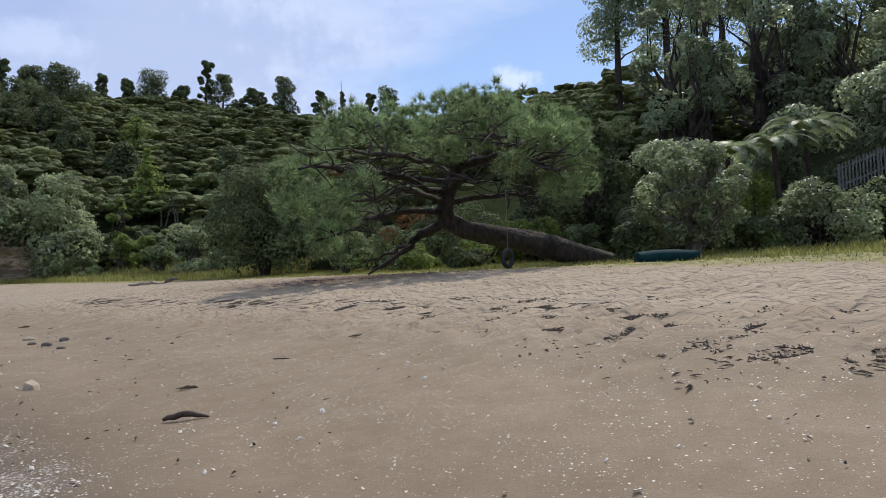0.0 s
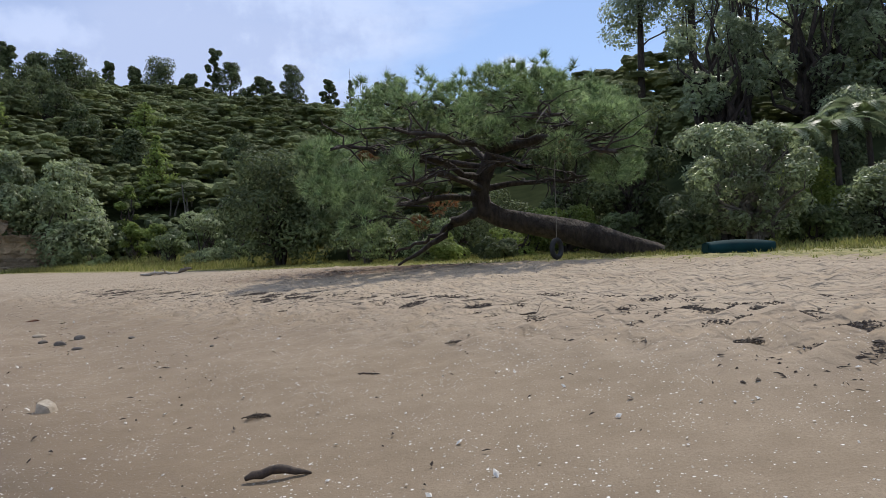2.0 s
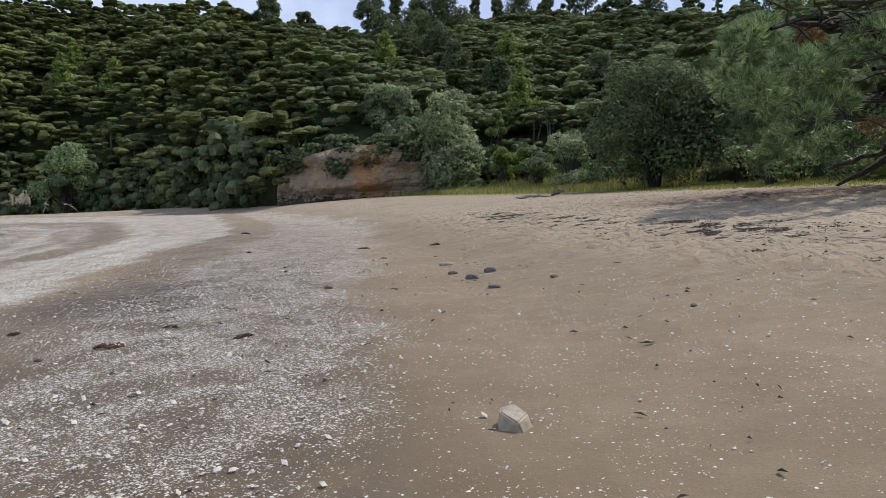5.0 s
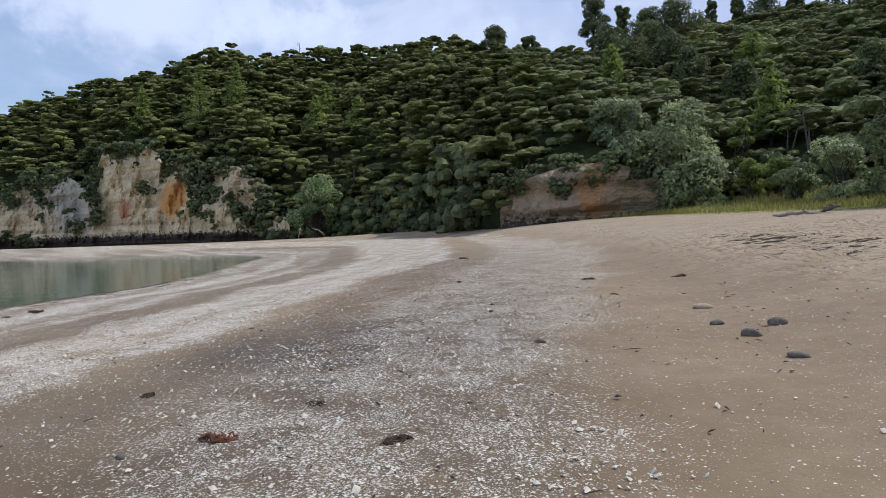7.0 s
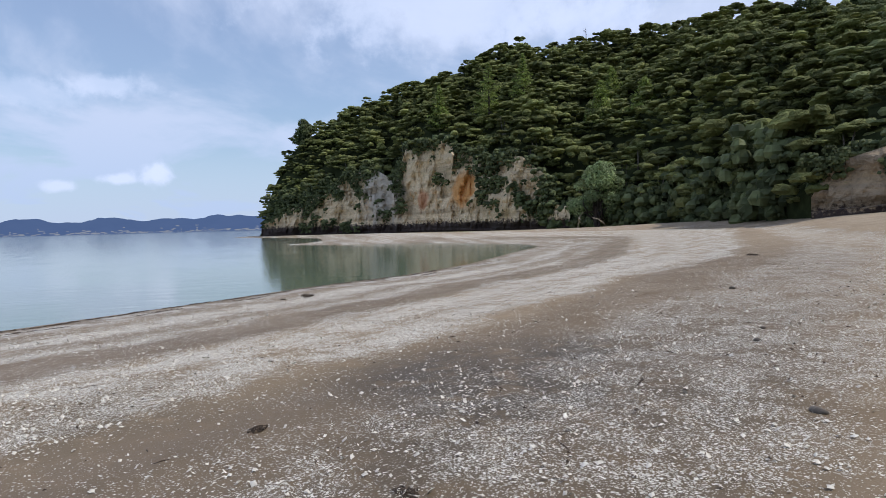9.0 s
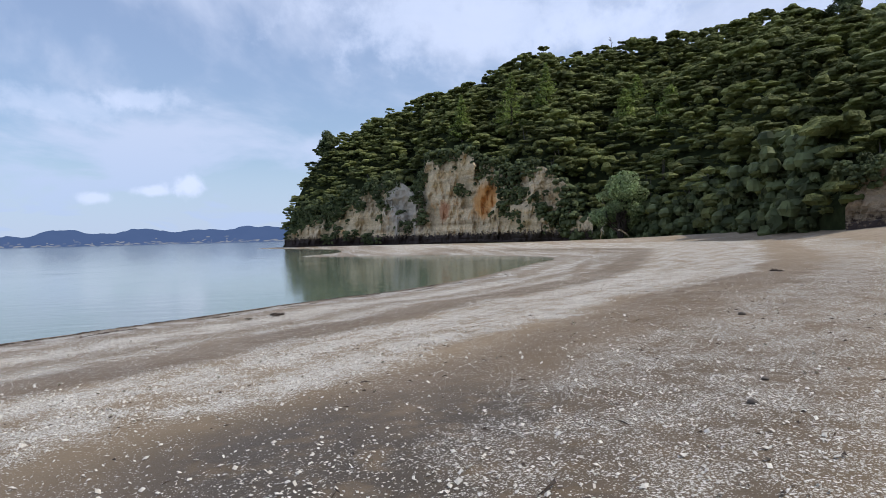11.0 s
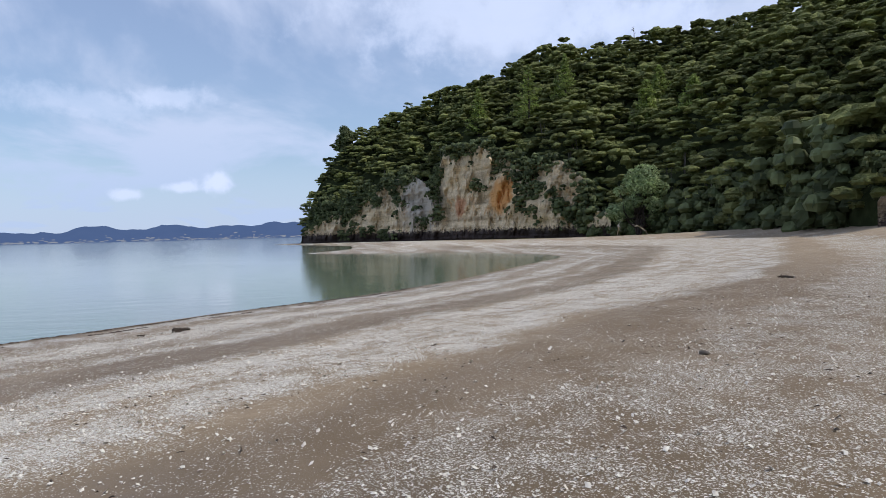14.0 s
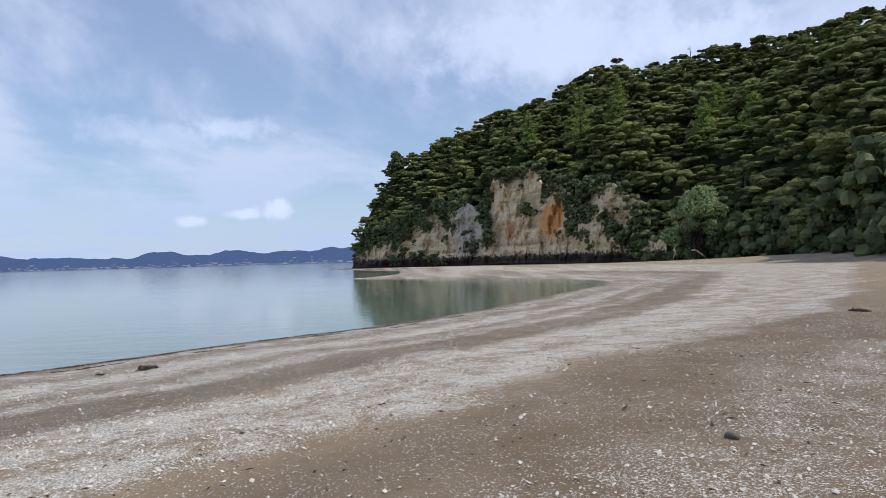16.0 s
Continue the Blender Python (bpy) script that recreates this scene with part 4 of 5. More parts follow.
def build_tyre_swing():
    centre = np.array([3.9, 24.4, 2.12])
    root = thing("tyre_swing", centre, "black car tyre hung by a rope from the pine", "swing")
    a, b = np.meshgrid(np.arange(28) * 2 * np.pi / 28, np.arange(10) * 2 * np.pi / 10, indexing="ij")
    r = 0.29 + 0.085 * np.cos(b)
    tread = 1 + 0.04 * ((np.arange(28)[:, None] % 2) * (np.cos(b) > 0.6))
    v = np.stack([0.72 * r * tread * np.cos(a) - 0.065 * np.sin(b), 0.69 * r * tread * np.cos(a) + 0.068 * np.sin(b), r * tread * np.sin(a) * 1.05], -1).reshape(-1, 3)
    i, j = np.meshgrid(np.arange(28), np.arange(10), indexing="ij")
    q = np.stack([i * 10 + j, (i + 1) % 28 * 10 + j, (i + 1) % 28 * 10 + (j + 1) % 10, i * 10 + (j + 1) % 10], -1).reshape(-1, 4)
    part("tyre", mesh_of("tyre", v, q, M_TYRE, True), root)
    part("rope", mesh_of("rope", *tube([(0, 0, 0.2), (0.01, 0, 1.4), (-0.01, 0, 2.6), (0, 0, 4.1)], [0.014, 0.011, 0.011, 0.011], 6), M_ROPE, True), root)


def build_dinghy():
    x, y = 9.0, 21.2
    root = thing("dinghy", (x, y, land_z(x, y)), "dark teal dinghy lying upside down on the grass", "boat", turn=-8, size=0.76)
    n, k = 24, 13
    u, a = np.meshgrid(np.linspace(-1, 1, n), np.linspace(0, math.pi, k), indexing="ij")
    half = 0.62 * np.clip(1 - np.maximum(u, 0) ** 2.6 * 0.93, 0.02, 1) * (1 - 0.12 * np.clip(-u, 0, 1))
    high = 0.50 * (1 - 0.22 * np.abs(u) ** 2.2)
    v = np.stack([u * 1.38, half * np.cos(a), high * np.sin(a) ** 0.55 + 0.03], -1).reshape(-1, 3)
    i, j = np.meshgrid(np.arange(n - 1), np.arange(k - 1), indexing="ij")
    q = np.stack([i * k + j, (i + 1) * k + j, (i + 1) * k + j + 1, i * k + j + 1], -1).reshape(-1, 4)
    hull = part("hull", mesh_of("hull", v, q, M_TEAL, True), root)
    s = hull.modifiers.new("shell", "SOLIDIFY")
    s.thickness = 0.03
    part("keel", mesh_of("keel", *tube([(-1.3, 0, 0.42), (-0.5, 0, 0.52), (0.5, 0, 0.53), (1.3, 0, 0.42)], [0.025] * 4, 6), M_TEAL, True), root)
    for side in (-1, 1):
        edge = [(uu * 1.39, side * float(np.interp(uu, u[:, 0], half[:, 0])) * 1.02, 0.03) for uu in np.linspace(-1, 1, 14)]
        part("gunwale", mesh_of("gunwale", *tube(edge, [0.03] * 14, 6), M_TEAL, True), root)
    stern = bmesh.new()
    bmesh.ops.create_cube(stern, size=1)
    for vert in stern.verts:
        vert.co = Vector((-1.385 + vert.co.x * 0.04, vert.co.y * (1.0 if vert.co.z < 0 else 0.75), 0.22 + vert.co.z * 0.38))
    me = bpy.data.meshes.new("transom")
    stern.to_mesh(me)
    stern.free()
    me.materials.append(M_TEAL)
    part("transom", me, root)


def tree_fern(at, tall, seed, label="tree fern with arching pale green fronds", reach=2.6):
    rng = np.random.default_rng(seed)
    root = thing("tree_fern", at, label, "tree fern", "tree ferns on the slope")
    part("trunk", mesh_of("trunk", *tube([(0, 0, -0.4), (0.1, 0, tall * 0.5), (0, 0.1, tall)], [0.16, 0.13, 0.12], 9, 0.08, rng), M_BARK, True), root)
    for k in range(15):
        a = k * 2.399 + rng.uniform(-0.2, 0.2)
        out = np.array([math.cos(a), math.sin(a), 0])
        side = np.array([-math.sin(a), math.cos(a), 0])
        ln, rise = reach * rng.uniform(0.75, 1.1), rng.uniform(0.5, 1.0)
        s = np.linspace(0, 1, 26)[:, None]
        rib = np.array([0, 0.1, tall]) + out * s * ln + np.array([0, 0, 1]) * (rise * np.sin(s * 2.1) * 1.1 - 0.9 * s**2.4) * 0.9
        pieces = []
        for j in range(2, 26):
            w = 0.52 * math.sin(math.pi * min(1, 0.10 + 0.88 * j / 25)) ** 0.7
            d = rib[j] - rib[j - 1]
            for sgn in (-1, 1):
                tip = rib[j] + side * sgn * w + d * 1.6 - np.array([0, 0, 0.10 * w])
                pieces.append((np.array([rib[j] - d * 0.42, rib[j] + d * 0.42, (rib[j] + tip) / 2 + d * 0.6, tip, (rib[j] + tip) / 2 - d * 0.35]), np.array([(0, 1, 2), (0, 2, 4), (4, 2, 3)])))
        part("frond", mesh_of("frond", *joined(pieces), L_FERN), root)


def build_fence():
    rng = np.random.default_rng(8)
    x0, y0 = 20.9, 29.4
    root = thing("picket_fence", (x0, y0, 5.2), "weathered grey timber picket railing above the bushes", "fence")
    def board(name, size, where, tilt=0.0):
        bm = bmesh.new()
        bmesh.ops.create_cube(bm, size=1)
        bmesh.ops.scale(bm, vec=size, verts=bm.verts)
        bmesh.ops.bevel(bm, geom=bm.edges[:], offset=0.006, segments=1, affect="EDGES")
        me = bpy.data.meshes.new(name)
        bm.to_mesh(me)
        bm.free()
        me.materials.append(M_TIMBER)
        ob = part(name, me, root)
        ob.location, ob.rotation_euler = where, (0, -tilt, 0)
    slope = radians(20)
    for z in (0.25, 1.05):
        board("rail", (4.6, 0.05, 0.10), (2.0, 0, z + 2.0 * math.tan(slope)), slope)
    for k in range(24):
        board("picket", (0.075, 0.025, 1.35 + rng.normal() * 0.015), (-0.1 + k * 0.18, -0.04, 0.62 + (-0.1 + k * 0.18) * math.tan(slope)))
    for k in range(3):
        board("post", (0.10, 0.10, 5.0), (k * 2.0, 0.08, -1.2 + k * 2.0 * math.tan(slope)))


build_leaning_pine()
build_tyre_swing()
build_dinghy()
build_fence()

# ---- trees and shrubs round the head of the beach ----
def based(x, y, dig=0.15):
    return (x, y, land_z(x, y) - dig)


def put_broad(name, x, y, top, wide, label, leaf, mat, seed, **more):
    b = based(x, y)
    return broad_tree(name, b, top - b[2], wide, label, leaf, mat, seed, **more)


put_broad("broadleaf_tree", 12.3, 26.6, 7.5, 6.0, "silvery-leaved coastal tree behind the upturned dinghy", 0.105, L_GREY, 31, count=9500, lobes=64, clear=0.10, stems=6, bark=M_PALE_BARK, small=0.42, flat=1.0)
put_broad("broadleaf_shrub", 18.0, 26.6, 5.6, 6.6, "dense glossy shrub at the edge of the grass", 0.105, L_GREY, 32, count=9500, lobes=66, clear=0.0, stems=6, category="shrub", small=0.44, flat=1.0)
put_broad("broadleaf_shrub", 22.2, 26.8, 6.0, 5.6, "dense glossy shrub below the picket railing", 0.12, L_BROAD, 33, count=6500, lobes=36, clear=0.0, stems=6, category="shrub", small=0.62, flat=1.0)
put_broad("feathery_shrub", 17.3, 30.6, 6.7, 4.2, "soft light green feathery shrub", 0.12, L_LIME, 34, count=5000, lobes=14, clear=0.0, category="shrub")
put_broad("dark_tree", 11.9, 39.6, 13.4, 6.4, "dark evergreen tree behind the leaning pine", 0.17, L_DARK, 35, count=8000, lobes=22, clear=0.02)
put_broad("dark_tree", 8.4, 42.0, 12.4, 6.0, "dark evergreen tree behind the leaning pine", 0.17, L_DARK, 36, count=7000, lobes=20, clear=0.02)
put_broad("dark_tree", 15.2, 35.0, 10.2, 6.8, "dark evergreen tree on the slope", 0.17, L_TALL, 37, count=7000, lobes=20, clear=0.0)
put_broad("dark_tree", 21.4, 35.4, 11.0, 7.0, "dark evergreen tree on the slope", 0.18, L_TALL, 38, count=7000, lobes=20, clear=0.0)
put_broad("dark_tree", 26.6, 33.0, 12.6, 8.0, "dark evergreen tree on the slope", 0.18, L_TALL, 39, count=7000, lobes=20, clear=0.0)
for k, (x, y, top, wide, mat) in enumerate(((20.5, 46.0, 25.0, 8.5, L_TALL), (26.5, 45.0, 26.0, 10.0, L_TALL), (31.5, 43.0, 25.0, 10.0, L_TALL), (36.5, 41.0, 24.0, 10.0, L_TALL),
                                           (25.0, 53.0, 30.0, 9.0, L_TALL), (32.0, 51.0, 31.0, 11.0, L_TALL), (39.0, 47.0, 30.0, 11.0, L_TALL))):
    put_broad("tall_forest_tree", x, y, top, wide, "tall leafy forest tree on the steep slope", 0.21, mat, 50 + k,
              count=5200, lobes=30, clear=0.15, stems=3, flat=0.85, small=0.62, group="tall trees on the slope")
for k, (x, y, top, wide) in enumerate(((26.7, 79.5, 43.5, 11.0), (31.8, 76.0, 46.0, 12.5), (41.0, 80.0, 46.0, 11.0))):
    b = based(x, y)
    tall_pine("tall_pine", b, top - b[2], wide, "tall old pine with a bare lower stem", 70 + k, L_TALL, 0.42, 9000, 0.27, "tall pines above the beach", 16, 0.6)
tree_fern(based(18.2, 30.2), 7.7 - land_z(18.2, 30.2), 81, reach=2.1)
tree_fern(based(15.6, 29.8), 7.2 - land_z(15.6, 29.8), 82, reach=1.8)
tree_fern(based(20.2, 30.8), 8.6 - land_z(20.2, 30.8), 83, reach=2.3)
for k, (x, y, top, wide, mat, words) in enumerate((
        (3.2, 35.6, 3.3, 2.6, L_DARK, "dark flax-like clump under the pine"), (7.6, 38.6, 5.4, 4.2, L_LIME, "yellow-green shrub behind the pine trunk"),
        (5.0, 39.5, 5.2, 4.5, L_LIME, "yellow-green shrub behind the pine trunk"), (-0.6, 41.0, 5.0, 4.6, L_BROAD, "leafy shrub behind the pine"),
        (-4.4, 42.6, 5.4, 4.8, L_BROAD, "leafy shrub behind the pine"), (1.8, 44.0, 7.5, 5.5, L_DARK, "dark shrub in the shade behind the pine"), (-3.0, 48.0, 8.0, 6.5, L_DARK, "dark shrub in the shade behind the pine"),
        (5.6, 46.0, 9.0, 6.5, L_DARK, "dark shrub in the shade behind the pine"), (10.4, 36.8, 4.6, 3.6, L_BROAD, "leafy shrub behind the pine trunk"), (1.0, 38.2, 3.8, 3.2, L_LIME, "yellow-green shrub under the pine"),
        (10.2, 27.6, 3.6, 3.0, L_DARK, "dark shrub behind the dinghy"), (15.0, 27.4, 3.8, 3.2, L_BROAD, "leafy shrub beside the silvery tree"))):
    put_broad("undergrowth_shrub", x, y, top, wide, words, 0.13, mat, 90 + k, count=2600, lobes=10, clear=0.0, category="shrub")
put_broad("domed_tree", -12.0, 53.4, 11.3, 10.5, "dark domed evergreen tree at the top of the beach", 0.19, L_DARK, 110, count=11000, lobes=30, clear=0.10, stems=5, flat=0.85)
put_broad("domed_tree", -6.6, 55.0, 10.4, 7.0, "dark leafy tree with several bare trunks", 0.18, L_BROAD, 111, count=7000, lobes=20, clear=0.22, stems=5)
put_broad("silvery_tree", -39.4, 73.0, 14.3, 10.0, "large silvery-leaved tree on the bank", 0.26, L_GREY, 112, count=8000, lobes=26, clear=0.0, flat=0.9)
put_broad("silvery_tree", -49.0, 76.0, 16.6, 7.6, "silvery-leaved tree above the ochre bank", 0.26, L_GREY, 113, count=5000, lobes=20, clear=0.1, flat=0.9)
put_broad("silvery_tree", -44.2, 72.0, 11.5, 7.0, "silvery-leaved tree above the ochre bank", 0.26, L_GREY, 114, count=5000, lobes=18, clear=0.1, flat=0.9)
for k, (x, y, top, wide, mat) in enumerate(((-31.7, 72.5, 7.6, 3.4, L_LIME), (-28.2, 70.5, 7.4, 3.6, L_LIME), (-36.7, 82, 13.7, 3.2, L_LIME), (-20.8, 61.5, 7.6, 5.2, L_GREY), (-25.0, 65.0, 6.0, 4.4, L_BROAD),
                                           (-34.5, 69.5, 5.4, 3.2, L_BROAD), (-17.5, 62.0, 8.5, 5.5, L_BROAD), (-24.0, 75.0, 9.5, 5.5, L_BROAD))):
    put_broad("rounded_shrub", x, y, top, wide, "rounded bright green shrub at the valley mouth" if mat is L_LIME else "leafy shrub at the valley mouth", 0.17, mat, 120 + k, count=2400, lobes=12, clear=0.0, category="shrub")
put_broad("cliff_tree", -107.5, 69.6, 12.6, 10.8, "bright round tree at the foot of the cliff", 0.26, L_FRESH, 130, count=9000, lobes=40, small=0.75, clear=0.0, flat=0.85)
put_broad("pale_shrub", -92.0, 90.5, 8.3, 5.4, "pale grey-green shrub at the foot of the wooded slope", 0.36, L_GREY, 131, count=1300, lobes=12, clear=0.0, category="shrub")
for k, (x, y, top, wide) in enumerate(((-126.7, 93.4, 25.5, 7.5), (-140.2, 90.7, 31.2, 7), (-165.4, 72.9, 40.5, 9), (-179.0, 63.6, 37.0, 6.5), (-39.1, 97.2, 19.2, 6.0), (-150, 100, 37, 7), (-67.9, 104.9, 29.0, 7.5), (-56.0, 133.6, 33.0, 9.0), (-168, 84, 44, 7))):
    b = based(x, y)
    conifer("young_conifer", b, max(8.0, top + 3.5 - b[2]), wide + 1.0, "light green pointed conifer among the hillside trees", L_LIME, 140 + k, 1500, 0.42, "young conifers on the hill")
for k, (x, y, top, wide) in enumerate(((-250.3, 33.7, 41.0, 6.0), (-115.9, 169.1, 67.5, 10.0), (-91.8, 172.0, 60.0, 13.0), (-95.8, 241.5, 81.0, 12.5), (-78.0, 247.7, 88.4, 6.5), (-72.0, 249.4, 83.0, 10.0), (-48.3, 249.8, 82.0, 9.0),
                                      (-35.1, 251.9, 77.0, 7.0), (-26.2, 252.9, 77.4, 3.0), (-141.2, 155.4, 62.0, 7.5), (-133.6, 162.0, 59.0, 6.5), (-108.6, 173.8, 64.2, 6.0), (-7.6, 244.0, 75.0, 10.0), (-15.4, 248.6, 75.0, 6.0),
                                      (-108.3, 229.9, 77.6, 4.5), (-100.9, 233.2, 76.0, 5.0), (-60.0, 250.0, 77.0, 9.0), (-86.0, 245.0, 77.0, 7.0), (-103.0, 178.0, 62.0, 8.0))):
    b = based(x, y)
    tall_pine("ridge_pine", b, max(8.0, top - b[2]), wide * 1.1, "dark pine standing above the ridge", 160 + k, L_DARK, (0.12, 0.35, 0.22)[k % 3], 4400, 0.46, "pines along the ridge", 18, 0.85, (0.88, 0.58, 0.74)[k % 3])


for k, (x, y, tall, wide) in enumerate(((-72, 128, 13, 10), (-82, 126, 11, 9), (-60, 118, 10, 8), (-92, 150, 14, 11), (-104, 158, 12, 9), (-48, 112, 9, 8), (-30, 110, 9, 7))):
    b = based(x, y)
    broad_tree("hill_tree", b, tall, wide, "large dark tree rising out of the hillside scrub", 0.34, L_DARK, 190 + k, count=2600, lobes=18, clear=0.0, flat=0.9, group="large trees on the hillside")


def build_dead_tree(x, y, top, seed):
    rng = np.random.default_rng(seed)
    b = based(x, y)
    h = top - b[2]
    root = thing("dead_tree", b, "thin bare dead tree standing above the canopy", "tree", "dead trees on the ridge")
    wood = [tube([(0, 0, 0), (0.1, 0, h * 0.6), (0, 0, h)], [0.22, 0.15, 0.04], 6)]
    for k in range(7):
        z, a = h * rng.uniform(0.5, 0.95), rng.uniform(0, 6.28)
        wood.append(tube(curve((0, 0, z), (math.cos(a) * 0.9, math.sin(a) * 0.9, z + 0.5), 0.1, rng, 4), [0.07, 0.05, 0.03, 0.015], 4))
    part("trunk", mesh_of("trunk", *joined(wood), M_PALE_BARK, True), root)


build_dead_tree(-200.5, 122.4, 66.0, 1)
build_dead_tree(-26.0, 246.0, 79.0, 2)
build_dead_tree(-203.5, 119.0, 63.0, 3)


def build_face_shrubs():
    """Dark scrub that hangs on the cliff and closes the foot of the wooded slope."""
    rng = np.random.default_rng(15)
    forms = canopy_templates(rng, 6, 0.11, 45)
    pieces = []
    def clump(az, up, size, out=0.8):
        foot, cliff, ridge, top = hill_row(az)
        r = foot + 0.26 * up - out
        x, y = HX - math.sin(radians(az)) * r, HY + math.cos(radians(az)) * r
        z = float(ground_z(np.array([x]), np.array([y]))[0]) + up
        v, f = forms[rng.integers(len(forms))]
        a = rng.uniform(0, 6.28)
        turn = np.array([[math.cos(a), -math.sin(a), 0], [math.sin(a), math.cos(a), 0], [0, 0, 1]])
        pieces.append(((v @ turn.T) * [size, size, size * 1.3] + [x, y, z], f))
    for az, wide, low, high, count in ((86.9, 1.3, 6, 15, 34), (84.6, 1.3, 9, 17, 32), (82.6, 1.2, 12, 19, 24), (79.6, 0.8, 17, 22, 12), (67.2, 1.4, 5, 11, 10), (65.4, 0.8, 2, 6, 6), (83.0, 1.0, 2.5, 4.5, 10),
                                       (68.2, 1.5, 4, 12, 26), (69.6, 0.9, 6, 15, 14), (85.5, 1.4, 7, 14, 20), (78.6, 0.7, 4, 10, 7), (66.2, 0.8, 2, 9, 10), (80.4, 0.8, 8, 19, 16), (76.8, 0.6, 12, 20, 8), (84.6, 1.0, 2, 6, 9), (81.5, 1.6, 1.5, 4.5, 14), (87.4, 1.0, 5, 13, 22), (76.8, 0.5, 6, 18, 14), (73.4, 0.5, 10, 15, 5),
                                       (70.5, 2.4, 14, 18, 7), (64.2, 0.7, 3, 10, 9), (36.5, 1.2, 3.5, 6, 9), (31.0, 3.0, 4, 7, 16), (41.0, 1.5, 4.5, 6.5, 8)):
        for _ in range(count):
            near = az < 50
            clump(az + rng.normal() * wide * 0.5, rng.uniform(low, high), rng.uniform(0.8, 1.7) * (0.6 if near else 1.0), 1.6 if near else rng.uniform(2.6, 4.4))
    for _ in range(150):
        az = rng.uniform(63, 88.4)
        clump(az, float(hill_row(az)[1]) + rng.uniform(-0.9, 1.8) - (rng.uniform(0, 5) if rng.uniform() < 0.25 else 0), rng.uniform(0.9, 2.0), rng.uniform(0.6, 3.6))
    for _ in range(70):
        az = rng.uniform(24, 43)
        clump(az, float(hill_row(az)[1]) + rng.uniform(-0.8, 1.2), rng.uniform(0.7, 1.4), rng.uniform(-0.5, 0.6))
    for _ in range(300):
        az = rng.uniform(44.6, 63.5)
        tall = 5.5 + 3.5 * math.sin(az * 2.3) + 2.0 * math.sin(az * 5.1)
        clump(az, rng.uniform(0.5, max(2.5, tall)), rng.choice([0.9, 1.5, 2.2, 3.1]), rng.uniform(-5.0, 1.0))
    for _ in range(160):
        az = rng.uniform(2.0, 25.5)
        clump(az, rng.uniform(0.4, 5.5), rng.uniform(0.8, 1.8), rng.uniform(-2.0, 1.0))
    tagged(new("cliff_scrub", mesh_of("cliff_scrub", *joined(pieces), L_DARK)), "dark scrub hanging on the cliff and along the slope foot", "scrub", kind="stuff")


build_face_shrubs()


# ---- grass ----
def build_grass():
    rng = np.random.default_rng(17)
    n = 520000
    x, y = rng.uniform(-52, 30, n), rng.uniform(4, 72, n)
    d, v = shore_distance(x, y), along(x, y)
    line = grass_line(v)
    clumps = np.sin(x * 1.3 + 2 * np.sin(y * 0.7)) * np.sin(y * 1.6 + np.sin(x * 0.9))
    keep = (d > line - 1.5 + 1.5 * clumps) & (rng.uniform(size=n) < np.clip((d - line) / 7 + 0.25, 0.1, 0.8))
    x, y, d, line, v = x[keep][:90000], y[keep][:90000], d[keep][:90000], line[keep][:90000], v[keep][:90000]
    z = ground_z(x, y)
    tall = np.interp(d - line, [-2, 2, 8, 14], [0.05, 0.09, 0.16, 0.36]) * rng.uniform(0.5, 1.5, len(x)) * np.where((v > 50) & (d - line > 2), 4.0, 1.0)
    a = rng.uniform(0, 6.28, len(x))
    dx, dy = np.cos(a), np.sin(a)
    w = 0.018 + 0.02 * tall
    lean = rng.normal(size=(len(x), 2)) * 0.35 * tall[:, None]
    p = np.stack([x, y, z - 0.02], -1)
    s = np.stack([dx * w, dy * w, 0 * w], -1)
    mid, tip = p + np.stack([lean[:, 0] * 0.35, lean[:, 1] * 0.35, tall * 0.55], -1), p + np.stack([lean[:, 0], lean[:, 1], tall], -1)
    verts = np.stack([p - s, p + s, mid + s * 0.7, tip, mid - s * 0.7], 1).reshape(-1, 3)
    i = np.arange(len(x))[:, None] * 5
    faces = np.concatenate([i + [0, 1, 2], i + [0, 2, 4], i + [4, 2, 3]])
    tagged(new("grass", mesh_of("grass", verts, faces, L_GRASS)), "dry yellow-green grass and reeds along the top of the beach", "grass", kind="stuff")


build_grass()


# ---- stones, weed and shell on the sand ----
def stone(name, x, y, size, label, mat, seed, sharp=0.5, turn=0.0, sink=0.25, group="stones on the sand"):
    """An angular or rounded stone, half bedded in the sand."""
    rng = np.random.default_rng(seed)
    bm = bmesh.new()
    bmesh.ops.create_icosphere(bm, subdivisions=3, radius=0.5)
    cuts = [(Vector(rng.normal(size=3)).normalized(), rng.uniform(0.26, 0.42)) for _ in range(int(9 * sharp) + 3)]
    for v in bm.verts:
        for n, h in cuts:
            over = v.co.dot(n) - h
            if over > 0:
                v.co -= n * over * (0.6 + 0.4 * sharp)
        v.co *= 1 + 0.05 * noise.noise(v.co * 5 + Vector((seed, 0, 0)))
        v.co = Vector((v.co.x * size[0], v.co.y * size[1], v.co.z * size[2]))
    me = bpy.data.meshes.new(name)
    bm.to_mesh(me)
    bm.free()
    for poly in me.polygons:
        poly.use_smooth = sharp < 0.6
    me.materials.append(mat)
    ob = new(name, me)
    ob.location = (x, y, float(ground_z(np.array([x]), np.array([y]))[0]) + size[2] * (0.40 - sink))
    ob.rotation_euler = (0, 0, radians(turn))
    return tagged(ob, label, "stone", group)


